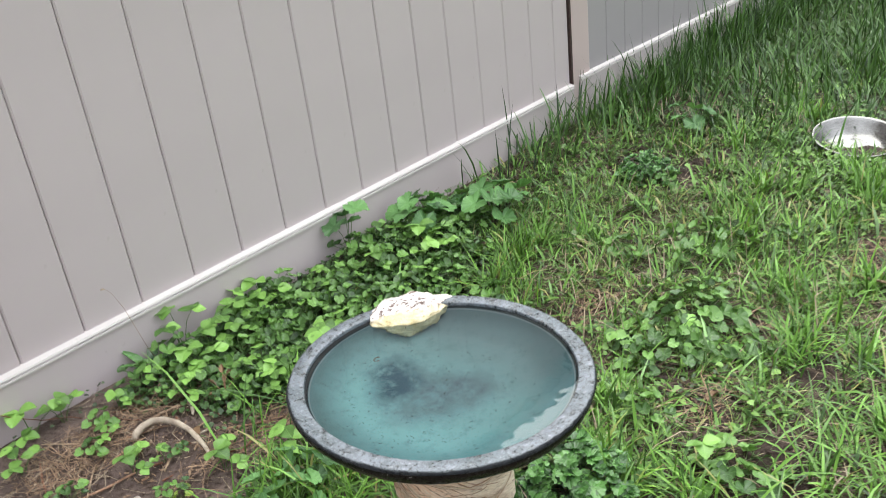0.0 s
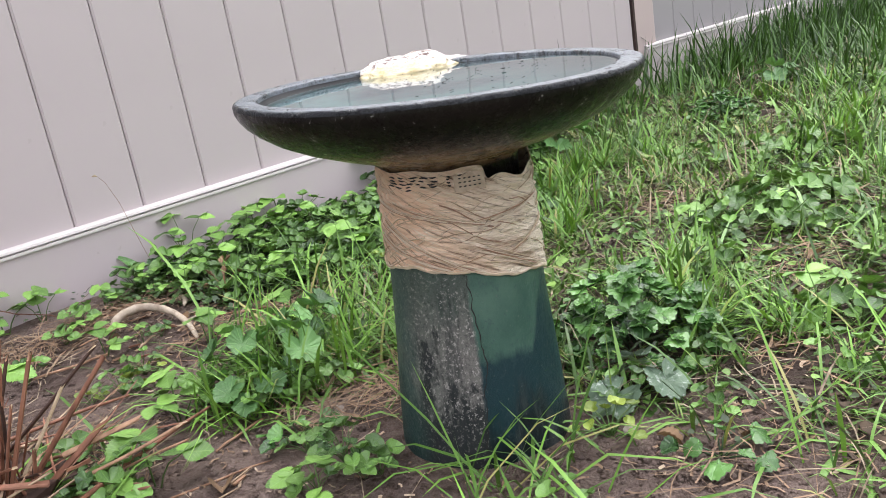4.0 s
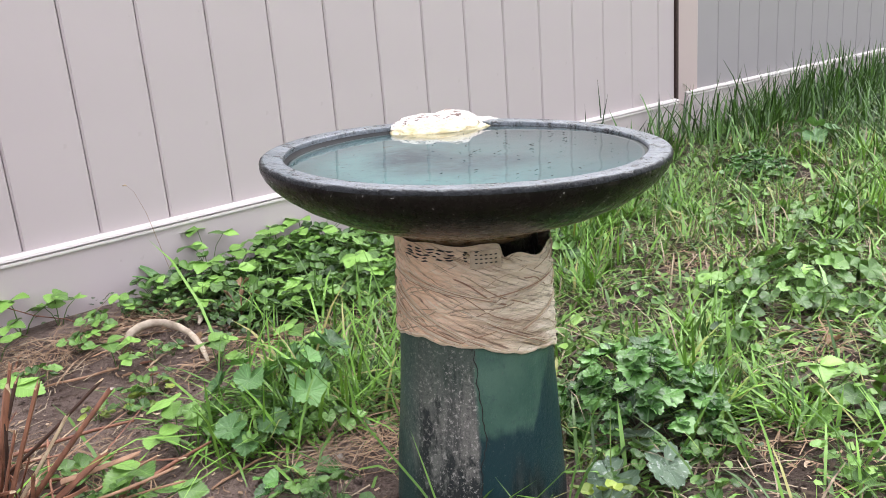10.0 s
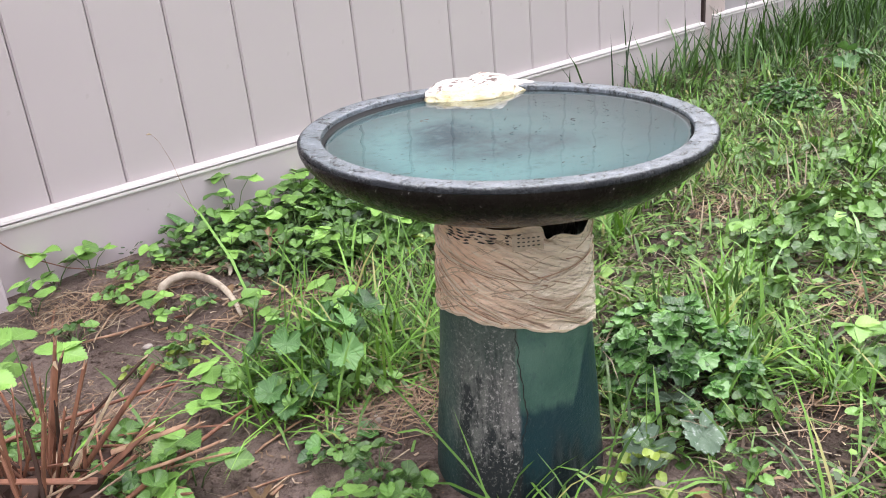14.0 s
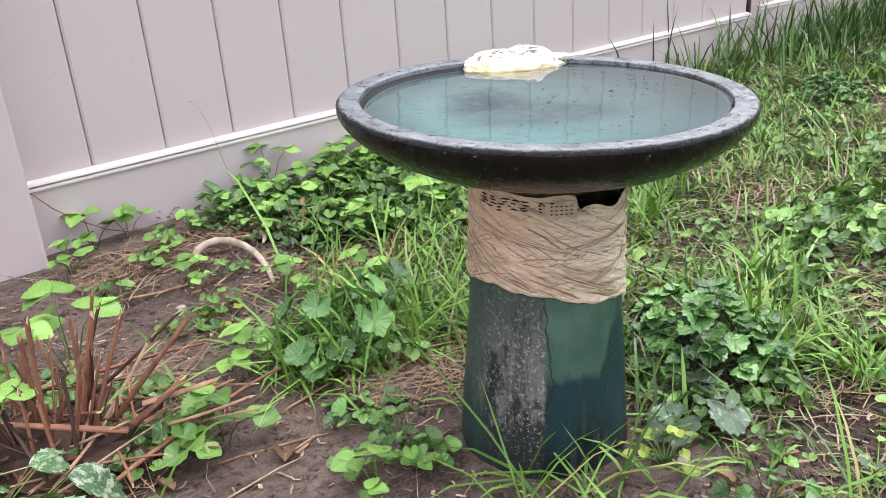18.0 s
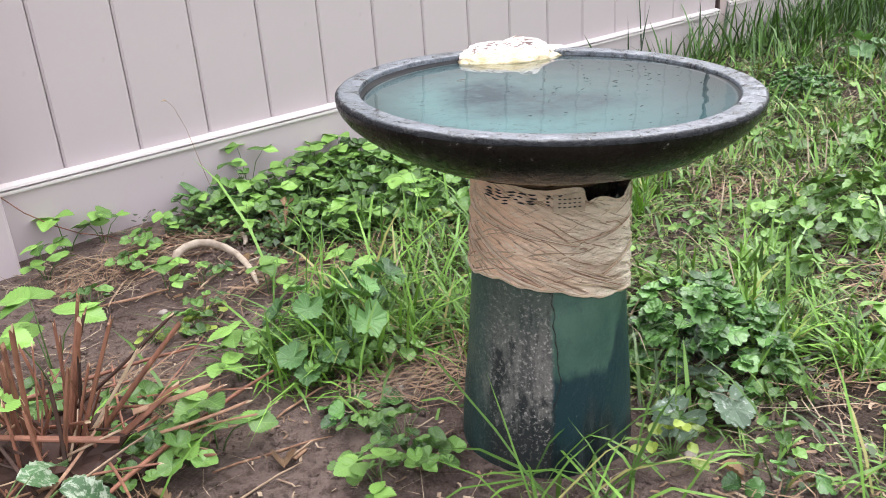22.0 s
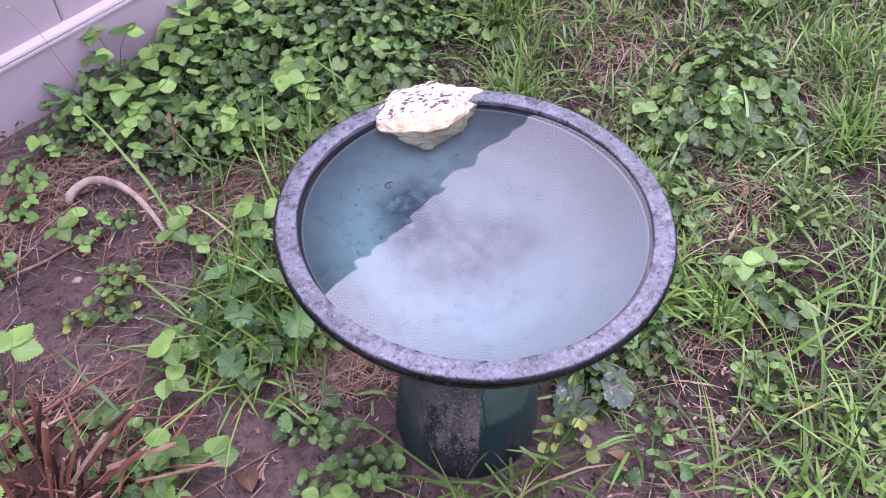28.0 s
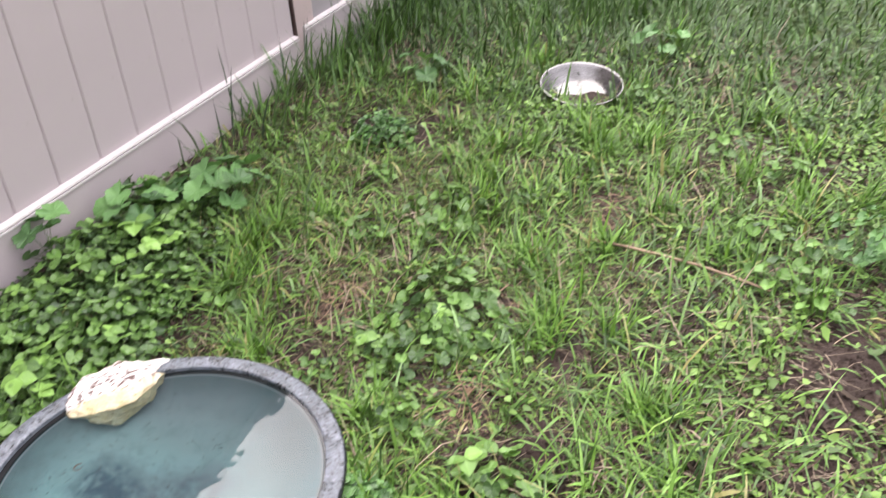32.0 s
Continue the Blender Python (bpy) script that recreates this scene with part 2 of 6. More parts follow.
def mat_soil():
    k = Nodes("wet_soil")
    v = k.coord()
    n1, n2, n3 = k.noise(v, 7, 6, 0.6), k.noise(v, 55, 5, 0.7), k.noise(v, 320, 3, 0.6)
    c = k.mix(k.span(n1, 0.32, 0.7), (0.105, 0.075, 0.065), (0.215, 0.160, 0.140))
    c = k.mix(k.span(n2, 0.50, 0.66, 0, 0.72), c, (0.045, 0.029, 0.021))
    c = k.mix(k.span(n3, 0.63, 0.72, 0, 0.6), c, (0.26, 0.21, 0.165))
    # the yard beyond the bed is turf
    sep = k.n("SeparateXYZ")
    k.l(v, sep.inputs[0])
    dx, dy = k.math("SUBTRACT", sep.outputs["X"], 0.3), k.math("ADD", sep.outputs["Y"], 1.0)
    far = k.math("SQRT", k.math("ADD", k.math("MULTIPLY", dx, dx), k.math("MULTIPLY", dy, dy)))
    far = k.math("ADD", far, k.math("MULTIPLY", k.math("SUBTRACT", n1, 0.5), 1.2))
    turf = k.mix(k.span(n2, 0.35, 0.65), (0.045, 0.085, 0.025), (0.115, 0.150, 0.050))
    grown = k.math("MAXIMUM", k.span(far, 2.3, 2.8), k.span(k.math("ADD", sep.outputs["Y"], k.math("MULTIPLY", k.math("SUBTRACT", n1, 0.5), 0.3)), 0.10, 0.30))
    c = k.mix(grown, c, turf)
    # shade between the plants, painted as darker soil over turf, bed and stump
    plant_shade = k.span(k.math("ADD", sep.outputs["X"], k.math("MULTIPLY", k.math("SUBTRACT", n1, 0.5), 0.5)), 0.30, 0.42)
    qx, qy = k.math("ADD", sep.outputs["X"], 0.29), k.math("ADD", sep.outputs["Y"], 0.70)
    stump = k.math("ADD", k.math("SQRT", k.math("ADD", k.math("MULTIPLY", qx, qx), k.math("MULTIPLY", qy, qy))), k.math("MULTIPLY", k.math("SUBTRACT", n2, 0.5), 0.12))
    plant_shade = k.math("MAXIMUM", k.math("MULTIPLY", plant_shade, k.math("SUBTRACT", 1.0, k.math("MULTIPLY", grown, k.span(far, 2.6, 3.6, 0.55, 1.0)))), k.span(stump, 0.17, 0.11))
    c = k.mix(k.math("MULTIPLY", plant_shade, k.span(n2, 0.30, 0.62, 0.92, 0.50)), c, (0.024, 0.016, 0.011))
    h = k.math("ADD", k.math("MULTIPLY", n2, 1.0), k.math("MULTIPLY", n3, 0.35))
    k.bump(h, 1.0, 0.014)
    return k.done(c, k.span(n2, 0.3, 0.7, 0.42, 0.85), spec=0.15)


def mat_glaze_bowl():
    """Near-black wet glaze with pale pits, rubbed tan towards the foot."""
    k = Nodes("dark_glaze")
    v = k.coord()
    n1, n2, n3 = k.noise(v, 9, 5, 0.6), k.noise(v, 85, 5, 0.75), k.noise(k.coord(scale=(1, 1, 0.3)), 24, 5, 0.65)
    n4 = k.noise(k.coord(scale=(1, 1, 2.5)), 40, 6, 0.75)
    sep = k.n("SeparateXYZ")
    k.l(v, sep.inputs[0])
    c = k.mix(k.span(n1, 0.35, 0.68), (0.005, 0.004, 0.004), (0.013, 0.011, 0.009))
    c = k.mix(k.span(n3, 0.58, 0.78, 0, 0.5), c, (0.016, 0.022, 0.012))
    c = k.mix(k.span(n4, 0.57, 0.66, 0, 0.40), c, (0.045, 0.038, 0.034))
    c = k.mix(k.span(n2, 0.625, 0.68, 0, 0.9), c, (0.32, 0.30, 0.28))
    low = k.math("MULTIPLY", k.span(sep.outputs["Z"], -0.050, -0.064), k.span(n4, 0.40, 0.52))
    # tan stops above the foot, painting the opening's shade as black glaze
    low = k.math("MULTIPLY", low, k.span(sep.outputs["Z"], -0.090, -0.082))
    c = k.mix(k.math("MULTIPLY", low, 0.8), c, (0.34, 0.225, 0.14))
    k.bump(k.math("ADD", n2, n3), 0.45, 0.0018)
    return k.done(c, k.span(n2, 0.3, 0.75, 0.16, 0.42), spec=0.13)


def mat_rim():
    k = Nodes("worn_rim_glaze")
    v = k.coord()
    n1, n2, n3 = k.noise(v, 48, 6, 0.72), k.noise(v, 170, 4, 0.75), k.noise(v, 6, 3)
    sep = k.n("SeparateXYZ")
    k.l(v, sep.inputs[0])
    x, y = sep.outputs["X"], sep.outputs["Y"]
    rr = k.math("SQRT", k.math("ADD", k.math("MULTIPLY", x, x), k.math("MULTIPLY", y, y)))
    c = k.mix(k.span(n1, 0.42, 0.58), (0.042, 0.054, 0.066), (0.150, 0.168, 0.200))
    c = k.mix(k.span(n3, 0.42, 0.66, 0, 0.45), c, (0.030, 0.058, 0.064))
    c = k.mix(k.span(n2, 0.57, 0.66, 0, 0.7), c, (0.30, 0.31, 0.34))
    c = k.mix(k.span(n2, 0.45, 0.38, 0, 0.9), c, (0.010, 0.010, 0.012))
    c = k.mix(k.span(k.noise(v, 48, 5, 0.7), 0.44, 0.36, 0, 0.70), c, (0.020, 0.022, 0.026))
    worn = k.span(k.math("ADD", rr, k.math("MULTIPLY", k.math("SUBTRACT", n1, 0.5), 0.010)), 0.2105, 0.2128)
    c = k.mix(k.math("MULTIPLY", worn, 0.9), c, (0.008, 0.008, 0.009))
    k.bump(k.math("ADD", k.math("ADD", n1, k.noise(v, 70, 3, 0.6)), n2), 0.9, 0.0022)
    k.done(c, k.span(k.math("ADD", k.math("MULTIPLY", n1, 0.6), k.math("MULTIPLY", n2, 0.4)), 0.38, 0.62, 0.20, 0.50), spec=1.0)
    k.l(k.math("SUBTRACT", 1.0, k.math("MULTIPLY", worn, 0.88)), k.p.inputs["Specular IOR Level"])
    return k.m


def mat_basin():
    """Turquoise glaze under water, slate on the wall, with a speckled blue-black stain."""
    k = Nodes("turquoise_basin_glaze")
    v = k.coord()
    n1, n2, n3, n4 = k.noise(v, 16, 6, 0.7), k.noise(v, 120, 4, 0.7), k.noise(v, 4.5, 3), k.noise(v, 48, 5, 0.75)
    sep = k.n("SeparateXYZ")
    k.l(v, sep.inputs[0])
    x, y = sep.outputs["X"], sep.outputs["Y"]
    rr = k.math("SQRT", k.math("ADD", k.math("MULTIPLY", x, x), k.math("MULTIPLY", y, y)))
    # turquoise to one side, dulled to grey-teal on the other
    warm = k.math("ADD", k.math("MULTIPLY", x, -4.2), k.math("ADD", k.math("MULTIPLY", y, 1.2), k.math("MULTIPLY", k.math("SUBTRACT", n3, 0.5), 1.1)))
    c = k.mix(k.span(warm, -0.55, 0.40), (0.215, 0.275, 0.290), (0.330, 0.575, 0.590))
    c = k.mix(k.span(n4, 0.50, 0.68, 0, 0.45), c, (0.11, 0.20, 0.22))
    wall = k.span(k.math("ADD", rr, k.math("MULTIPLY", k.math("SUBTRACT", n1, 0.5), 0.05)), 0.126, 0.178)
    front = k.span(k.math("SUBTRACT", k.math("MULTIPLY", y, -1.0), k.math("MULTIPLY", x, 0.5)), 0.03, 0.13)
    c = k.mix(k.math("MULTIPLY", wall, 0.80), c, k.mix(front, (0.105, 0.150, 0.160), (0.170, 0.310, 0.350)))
    # one ragged stain: a deep blue heart, a wider grey-violet bloom
    def lobe(cx, cy, r, wob, soft):
        dx, dy = k.math("SUBTRACT", x, cx), k.math("SUBTRACT", y, cy)
        q = k.math("SQRT", k.math("ADD", k.math("MULTIPLY", dx, dx), k.math("MULTIPLY", dy, dy)))
        q = k.math("ADD", q, k.math("MULTIPLY", k.math("SUBTRACT", n4, 0.5), 0.07))
        q = k.math("DIVIDE", k.math("ADD", q, k.math("MULTIPLY", k.math("SUBTRACT", n1, 0.5), wob)), r)
        return k.span(q, 1.0, soft)
    bloom = k.math("MAXIMUM", lobe(-0.030, 0.004, 0.080, 0.10, 0.45), lobe(0.010, -0.035, 0.055, 0.08, 0.4))
    bloom = k.math("MULTIPLY", bloom, k.span(n4, 0.34, 0.60, 0.45, 1.0))
    c = k.mix(k.math("MULTIPLY", bloom, 0.85), c, (0.095, 0.105, 0.145))
    heart = k.math("MAXIMUM", lobe(-0.018, 0.082, 0.046, 0.080, 0.3), lobe(-0.036, 0.052, 0.058, 0.085, 0.3))
    heart = k.math("MULTIPLY", heart, k.span(n4, 0.36, 0.52, 0.25, 1.0))
    c = k.mix(k.math("MULTIPLY", heart, 0.92), c, (0.010, 0.075, 0.125))
    c = k.mix(k.span(n2, 0.61, 0.68, 0, 0.7), c, (0.05, 0.08, 0.085))
    # the meniscus highlight painted as a pale ring, a dark band above it
    c = k.mix(k.math("MULTIPLY", k.span(rr, 0.1840, 0.1846), k.span(rr, 0.1862, 0.1856)), c, (0.34, 0.35, 0.37))
    c = k.mix(k.span(rr, 0.1862, 0.1868), c, (0.006, 0.006, 0.007))
    k.bump(n2, 0.3, 0.0008)
    return k.done(c, 0.45)


def mat_pedestal():
    """Local +X faces the crack: bare speckled grey to one side, teal over blue-black glaze to the other."""
    k = Nodes("weathered_teal_glaze")
    v = k.coord()
    vz = k.coord(scale=(1, 1, 0.18))
    n1, n2, n3 = k.noise(vz, 34, 6, 0.7), k.noise(v, 240, 4, 0.75), k.noise(v, 13, 5, 0.6)
    n4, n5 = k.noise(k.coord(scale=(1, 1, 0.10)), 75, 6, 0.75), k.noise(v, 90, 5, 0.75)
    sep = k.n("SeparateXYZ")
    k.l(v, sep.inputs[0])
    y, z = sep.outputs["Y"], sep.outputs["Z"]
    zz = k.math("ADD", z, k.math("MULTIPLY", k.math("SUBTRACT", n1, 0.5), 0.20))
    # teal side, blue-black from a slanting edge down
    right = k.mix(k.span(n3, 0.35, 0.65), (0.030, 0.078, 0.062), (0.072, 0.138, 0.108))
    zs = k.math("ADD", z, k.math("MULTIPLY", k.math("SUBTRACT", n1, 0.5), 0.06))
    slant = k.math("SUBTRACT", k.math("ADD", zs, k.math("MULTIPLY", k.math("SUBTRACT", n3, 0.5), 0.06)), k.span(k.math("ADD", y, k.math("MULTIPLY", k.math("SUBTRACT", n3, 0.5), 0.03)), 0.060, 0.078, 0.0, 0.075))
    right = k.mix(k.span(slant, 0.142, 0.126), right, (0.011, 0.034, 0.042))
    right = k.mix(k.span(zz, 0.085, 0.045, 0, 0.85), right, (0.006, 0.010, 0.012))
    right = k.mix(k.span(n5, 0.56, 0.66, 0, 0.5), right, (0.034, 0.060, 0.066))
    right = k.mix(k.math("MULTIPLY", k.span(zz, 0.09, 0.03), k.span(n4, 0.50, 0.60)), right, (0.050, 0.062, 0.064))
    # bare side
    left = k.mix(k.span(n1, 0.35, 0.65), (0.026, 0.046, 0.038), (0.066, 0.092, 0.074))
    nb = k.noise(k.coord(scale=(1, 1, 0.42)), 24, 6, 0.72)
    crackward = k.span(y, -0.085, -0.015, 0.35, 1.0)
    worn = k.math("MULTIPLY", k.math("MULTIPLY", k.span(zz, 0.235, 0.16), k.span(n1, 0.34, 0.50)), crackward)
    left = k.mix(k.math("MULTIPLY", worn, 0.85), left, (0.160, 0.150, 0.142))
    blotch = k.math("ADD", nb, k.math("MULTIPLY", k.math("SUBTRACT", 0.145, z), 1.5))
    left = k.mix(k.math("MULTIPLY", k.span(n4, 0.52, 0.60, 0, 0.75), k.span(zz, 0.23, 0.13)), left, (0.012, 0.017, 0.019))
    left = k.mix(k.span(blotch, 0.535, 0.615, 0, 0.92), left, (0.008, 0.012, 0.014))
    left = k.mix(k.span(n5, 0.40, 0.34, 0, 0.6), left, (0.020, 0.026, 0.026))
    left = k.mix(k.math("MULTIPLY", k.math("MULTIPLY", k.span(n2, 0.55, 0.63, 0, 0.85), k.math("MULTIPLY", k.span(zz, 0.27, 0.17), k.span(zz, 0.02, 0.10))), crackward), left, (0.38, 0.36, 0.34))
    left = k.mix(k.span(n2, 0.42, 0.36, 0, 0.55), left, (0.012, 0.016, 0.017))
    side = k.span(k.math("ADD", y, k.math("MULTIPLY", k.math("SUBTRACT", n3, 0.5), 0.012)), -0.002, 0.002)
    c = k.mix(side, left, right)
    far = k.math("MULTIPLY", k.span(y, -0.06, -0.078), k.span(n3, 0.3, 0.5))
    c = k.mix(k.math("MULTIPLY", far, 0.6), c, (0.02, 0.055, 0.05))
    c = k.mix(k.span(n2, 0.63, 0.72, 0, 0.5), c, (0.20, 0.20, 0.19))
    k.bump(k.math("ADD", k.math("ADD", n1, n2), n5), 0.5, 0.0018)
    rough = k.span(k.math("ADD", side, k.math("MULTIPLY", n2, 0.4)), 0.1, 1.2, 0.62, 0.30)
    return k.done(c, rough, spec=0.3, coat=0.05)


def mat_wrap():
    """Gauze and stringy tape: fine crossing threads in the cloth's own plane, brown in the creases."""
    k = Nodes("dirty_gauze_wrap")
    v = k.coord()
    uv = k.n("UVMap").outputs["UV"]

    def along(angle, sx, sy):
        a, b = k.n("Mapping"), k.n("Mapping")
        a.inputs["Rotation"].default_value = (0, 0, radians(angle))
        b.inputs["Scale"].default_value = (sx, sy, 1)
        k.l(uv, a.inputs["Vector"])
        k.l(a.outputs["Vector"], b.inputs["Vector"])
        return b.outputs["Vector"]

    n2, n3 = k.noise(v, 11, 4), k.noise(v, 260, 3)
    t1, t2, t3 = k.noise(along(24, 16, 330), 1.0, 5, 0.7), k.noise(along(-27, 15, 280), 1.0, 5, 0.7), k.noise(along(4, 12, 380), 1.0, 5, 0.7)
    crease = k.noise(along(19, 14, 150), 1.0, 4, 0.6)
    sep = k.n("SeparateXYZ")
    k.l(v, sep.inputs[0])
    peach = k.math("ADD", k.span(sep.outputs["Y"], 0.05, -0.05), k.math("MULTIPLY", k.math("SUBTRACT", n2, 0.5), 1.6))
    c = k.mix(k.span(peach, 0.0, 1.0), (0.78, 0.68, 0.54), (0.86, 0.60, 0.42))
    band = k.noise(along(20, 7, 34), 1.0, 5, 0.65)
    c = k.mix(k.span(band, 0.48, 0.36, 0, 0.6), c, (0.36, 0.22, 0.135))
    c = k.mix(k.span(t1, 0.45, 0.36, 0, 0.9), c, (0.15, 0.085, 0.050))
    c = k.mix(k.span(t2, 0.41, 0.33, 0, 0.75), c, (0.10, 0.062, 0.040))
    c = k.mix(k.span(t3, 0.40, 0.33, 0, 0.6), c, (0.13, 0.085, 0.055))
    c = k.mix(k.span(crease, 0.40, 0.30, 0, 0.8), c, (0.075, 0.045, 0.030))
    c = k.mix(k.span(t1, 0.54, 0.64, 0, 0.8), c, (0.82, 0.73, 0.60))
    c = k.mix(k.span(t3, 0.55, 0.65, 0, 0.7), c, (0.76, 0.66, 0.52))
    h = k.math("ADD", k.math("ADD", t1, t2), k.math("ADD", k.math("MULTIPLY", crease, 1.6), k.math("MULTIPLY", n3, 0.25)))
    k.bump(h, 1.0, 0.0036)
    return k.done(c, 0.58)


def mat_rock():
    """White flecked crust on the back and top, a broken yellow face in front."""
    k = Nodes("cream_quartz")
    v = k.coord()
    n1, n2, n3 = k.noise(v, 30, 6, 0.65), k.noise(k.coord(scale=(0.8, 1.4, 1.0), rot=(0.3, 0.2, 0.9)), 140, 4, 0.65), k.noise(v, 300, 3)
    sep = k.n("SeparateXYZ")
    k.l(v, sep.inputs[0])
    lift = k.math("ADD", k.math("MULTIPLY", sep.outputs["Z"], 0.8), k.math("MULTIPLY", sep.outputs["Y"], 0.75))
    up = k.span(k.math("ADD", lift, k.math("MULTIPLY", k.math("SUBTRACT", n1, 0.5), 0.030)), -0.006, 0.001)
    c = k.mix(k.span(n1, 0.35, 0.65), (0.54, 0.44, 0.23), (0.69, 0.61, 0.42))
    c = k.mix(k.span(n2, 0.58, 0.68, 0, 0.6), c, (0.24, 0.18, 0.07))
    top = k.mix(k.span(n1, 0.55, 0.72, 0, 0.8), (0.64, 0.60, 0.56), (0.56, 0.42, 0.34))
    fleck = k.noise(k.coord(scale=(0.55, 1.5, 1.5), rot=(0.3, 0.2, 0.5)), 150, 3, 0.6)
    patchy = k.span(k.math("ADD", k.noise(v, 16, 2), k.math("MULTIPLY", sep.outputs["X"], -2.4)), 0.32, 0.42)
    top = k.mix(k.math("MULTIPLY", k.span(fleck, 0.545, 0.575), patchy), top, (0.10, 0.055, 0.045))
    c = k.mix(up, c, top)
    k.bump(k.math("ADD", n2, k.math("ADD", n1, k.math("MULTIPLY", n3, 0.4))), 0.6, 0.004)
    return k.done(c, 0.45)


def mat_steel():
    k = Nodes("brushed_steel")
    v = k.coord(scale=(1, 1, 14))
    n = k.noise(v, 40, 4)
    d = k.span(k.noise(k.coord(), 18, 4), 0.45, 0.7, 0, 0.6)
    k.bump(n, 0.08, 0.0006)
    return k.done(k.mix(d, (0.27, 0.265, 0.26), (0.13, 0.125, 0.115)), k.span(n, 0.3, 0.7, 0.20, 0.34), metal=1.0)


def mat_water():
    k = Nodes("still_water")
    v = k.coord()
    w = k.math("ADD", k.math("MULTIPLY", k.noise(v, 34, 1), 1.0), k.math("MULTIPLY", k.noise(v, 11, 0), 1.8))
    k.bump(w, 0.055, 0.004)
    k.done((0.240, 0.318, 0.328), 0.0)
    k.p.inputs["Transmission Weight"].default_value = 1.0
    k.p.inputs["IOR"].default_value = 1.50
    return k.m


def mat_plain(name, a, b, rough=0.6, scale=80):
    k = Nodes(name)
    n = k.noise(k.coord(), scale, 4)
    k.bump(n, 0.3, 0.001)
    return k.done(k.mix(k.span(n, 0.35, 0.65), a, b), rough)


VINYL = mat_vinyl("taupe_vinyl", (0.512, 0.450, 0.460))
# the same vinyl darkened: the farther sections' shade is in the base colour
VINYL_SHADED = mat_vinyl("shaded_vinyl", (0.330, 0.308, 0.318))
# dark brown for a strip that paints the shadowed gap beside the post
GAP_DARK = mat_plain("gap_shadow_brown", (0.022, 0.010, 0.009), (0.05, 0.025, 0.022))
VINYL_LIP = mat_vinyl("pale_vinyl_trim", (0.64, 0.60, 0.585))
VINYL_POST = mat_vinyl("post_vinyl", (0.52, 0.425, 0.41))
SEAM = mat_plain("shaded_groove", (0.065, 0.045, 0.040), (0.11, 0.085, 0.078))
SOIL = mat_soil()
GLAZE, RIM, BASIN, PEDESTAL, WRAP = mat_glaze_bowl(), mat_rim(), mat_basin(), mat_pedestal(), mat_wrap()
ROCK, STEEL, WATER = mat_rock(), mat_steel(), mat_water()
CRACK = mat_plain("crack_shadow", (0.006, 0.005, 0.005), (0.016, 0.013, 0.012))
GRASS = mat_leaf("grass_blades", (0.026, 0.074, 0.016), (0.192, 0.376, 0.068), True, veins=0, gloss=0.36, thin=0.14, yellow=0.07)
GRASS_PALE = mat_leaf("pale_grass_blades", (0.050, 0.130, 0.035), (0.230, 0.402, 0.127), True, veins=0, gloss=0.34, thin=0.18, yellow=0.06)
TURF = mat_leaf("fine_turf_blades", (0.055, 0.125, 0.021), (0.232, 0.378, 0.073), True, veins=0, gloss=0.36, thin=0.16, yellow=0.10)
GRASS_TALL = mat_leaf("tall_grass_blades", (0.016, 0.050, 0.012), (0.100, 0.210, 0.043), True, veins=0, gloss=0.36, thin=0.20)
COVER = mat_leaf("ground_cover_leaves", (0.026, 0.075, 0.016), (0.207, 0.368, 0.069), True, veins=0, gloss=0.36, thin=0.15)
# low bed leaves: the shade beneath the violets is put into their colour
BED_COVER = mat_leaf("shaded_bed_leaves", (0.020, 0.055, 0.016), (0.090, 0.175, 0.045), True, veins=0, gloss=0.36, thin=0.1)
TUFT = mat_leaf("tuft_blades", (0.030, 0.095, 0.018), (0.218, 0.425, 0.069), True, veins=0, gloss=0.38, thin=0.28, yellow=0.05)
COVER_DULL = mat_leaf("grey_green_cover", (0.060, 0.090, 0.048), (0.11, 0.15, 0.08), True, veins=0, gloss=0.6, thin=0.15)
STRAW = mat_bark("dry_straw", (0.11, 0.070, 0.048), (0.42, 0.34, 0.24), 0.7, 90, True)
LITTER = mat_bark("reddish_litter", (0.060, 0.030, 0.021), (0.37, 0.245, 0.155), 0.75, 90, True)
CHIP = mat_bark("pale_wood_chip", (0.22, 0.14, 0.09), (0.58, 0.46, 0.33), 0.7, 90, True)
DEAD_LEAF = mat_leaf("dead_brown_leaf", (0.10, 0.055, 0.030), (0.26, 0.16, 0.085), False, veins=0.35, gloss=0.6, thin=0.15)
# thatch brown taken almost to black, with the turf's shade in it
THATCH = mat_bark("shade_dark_thatch", (0.014, 0.009, 0.006), (0.085, 0.056, 0.034), 0.8, 90, True)
LIME = mat_leaf("yellow_green_leaf", (0.16, 0.26, 0.040), (0.34, 0.44, 0.085), False, veins=0.0, gloss=0.35, thin=0.3)
BERRY = mat_leaf("strawberry_leaf", (0.075, 0.190, 0.035), (0.259, 0.483, 0.098), False, veins=0.17, thin=0.25)
VIOLET = mat_leaf("violet_leaf", (0.032, 0.095, 0.026), (0.178, 0.342, 0.076), False, veins=0.0, gloss=0.33, thin=0.2, palm=3.5)
HERB = mat_leaf("herb_leaf", (0.022, 0.080, 0.024), (0.138, 0.305, 0.078), False, veins=0.0, gloss=0.26, thin=0.18, palm=1.75)
FUZZY = mat_leaf("fuzzy_leaf", (0.050, 0.145, 0.045), (0.155, 0.328, 0.098), False, veins=0.0, gloss=0.45, palm=2.5)
DEWY = mat_leaf("dewy_leaf", (0.10, 0.17, 0.10), (0.13, 0.20, 0.13), False, veins=0.0, gloss=0.5, pale=(0.40, 0.46, 0.42), pale_amount=0.05, palm=3.5)
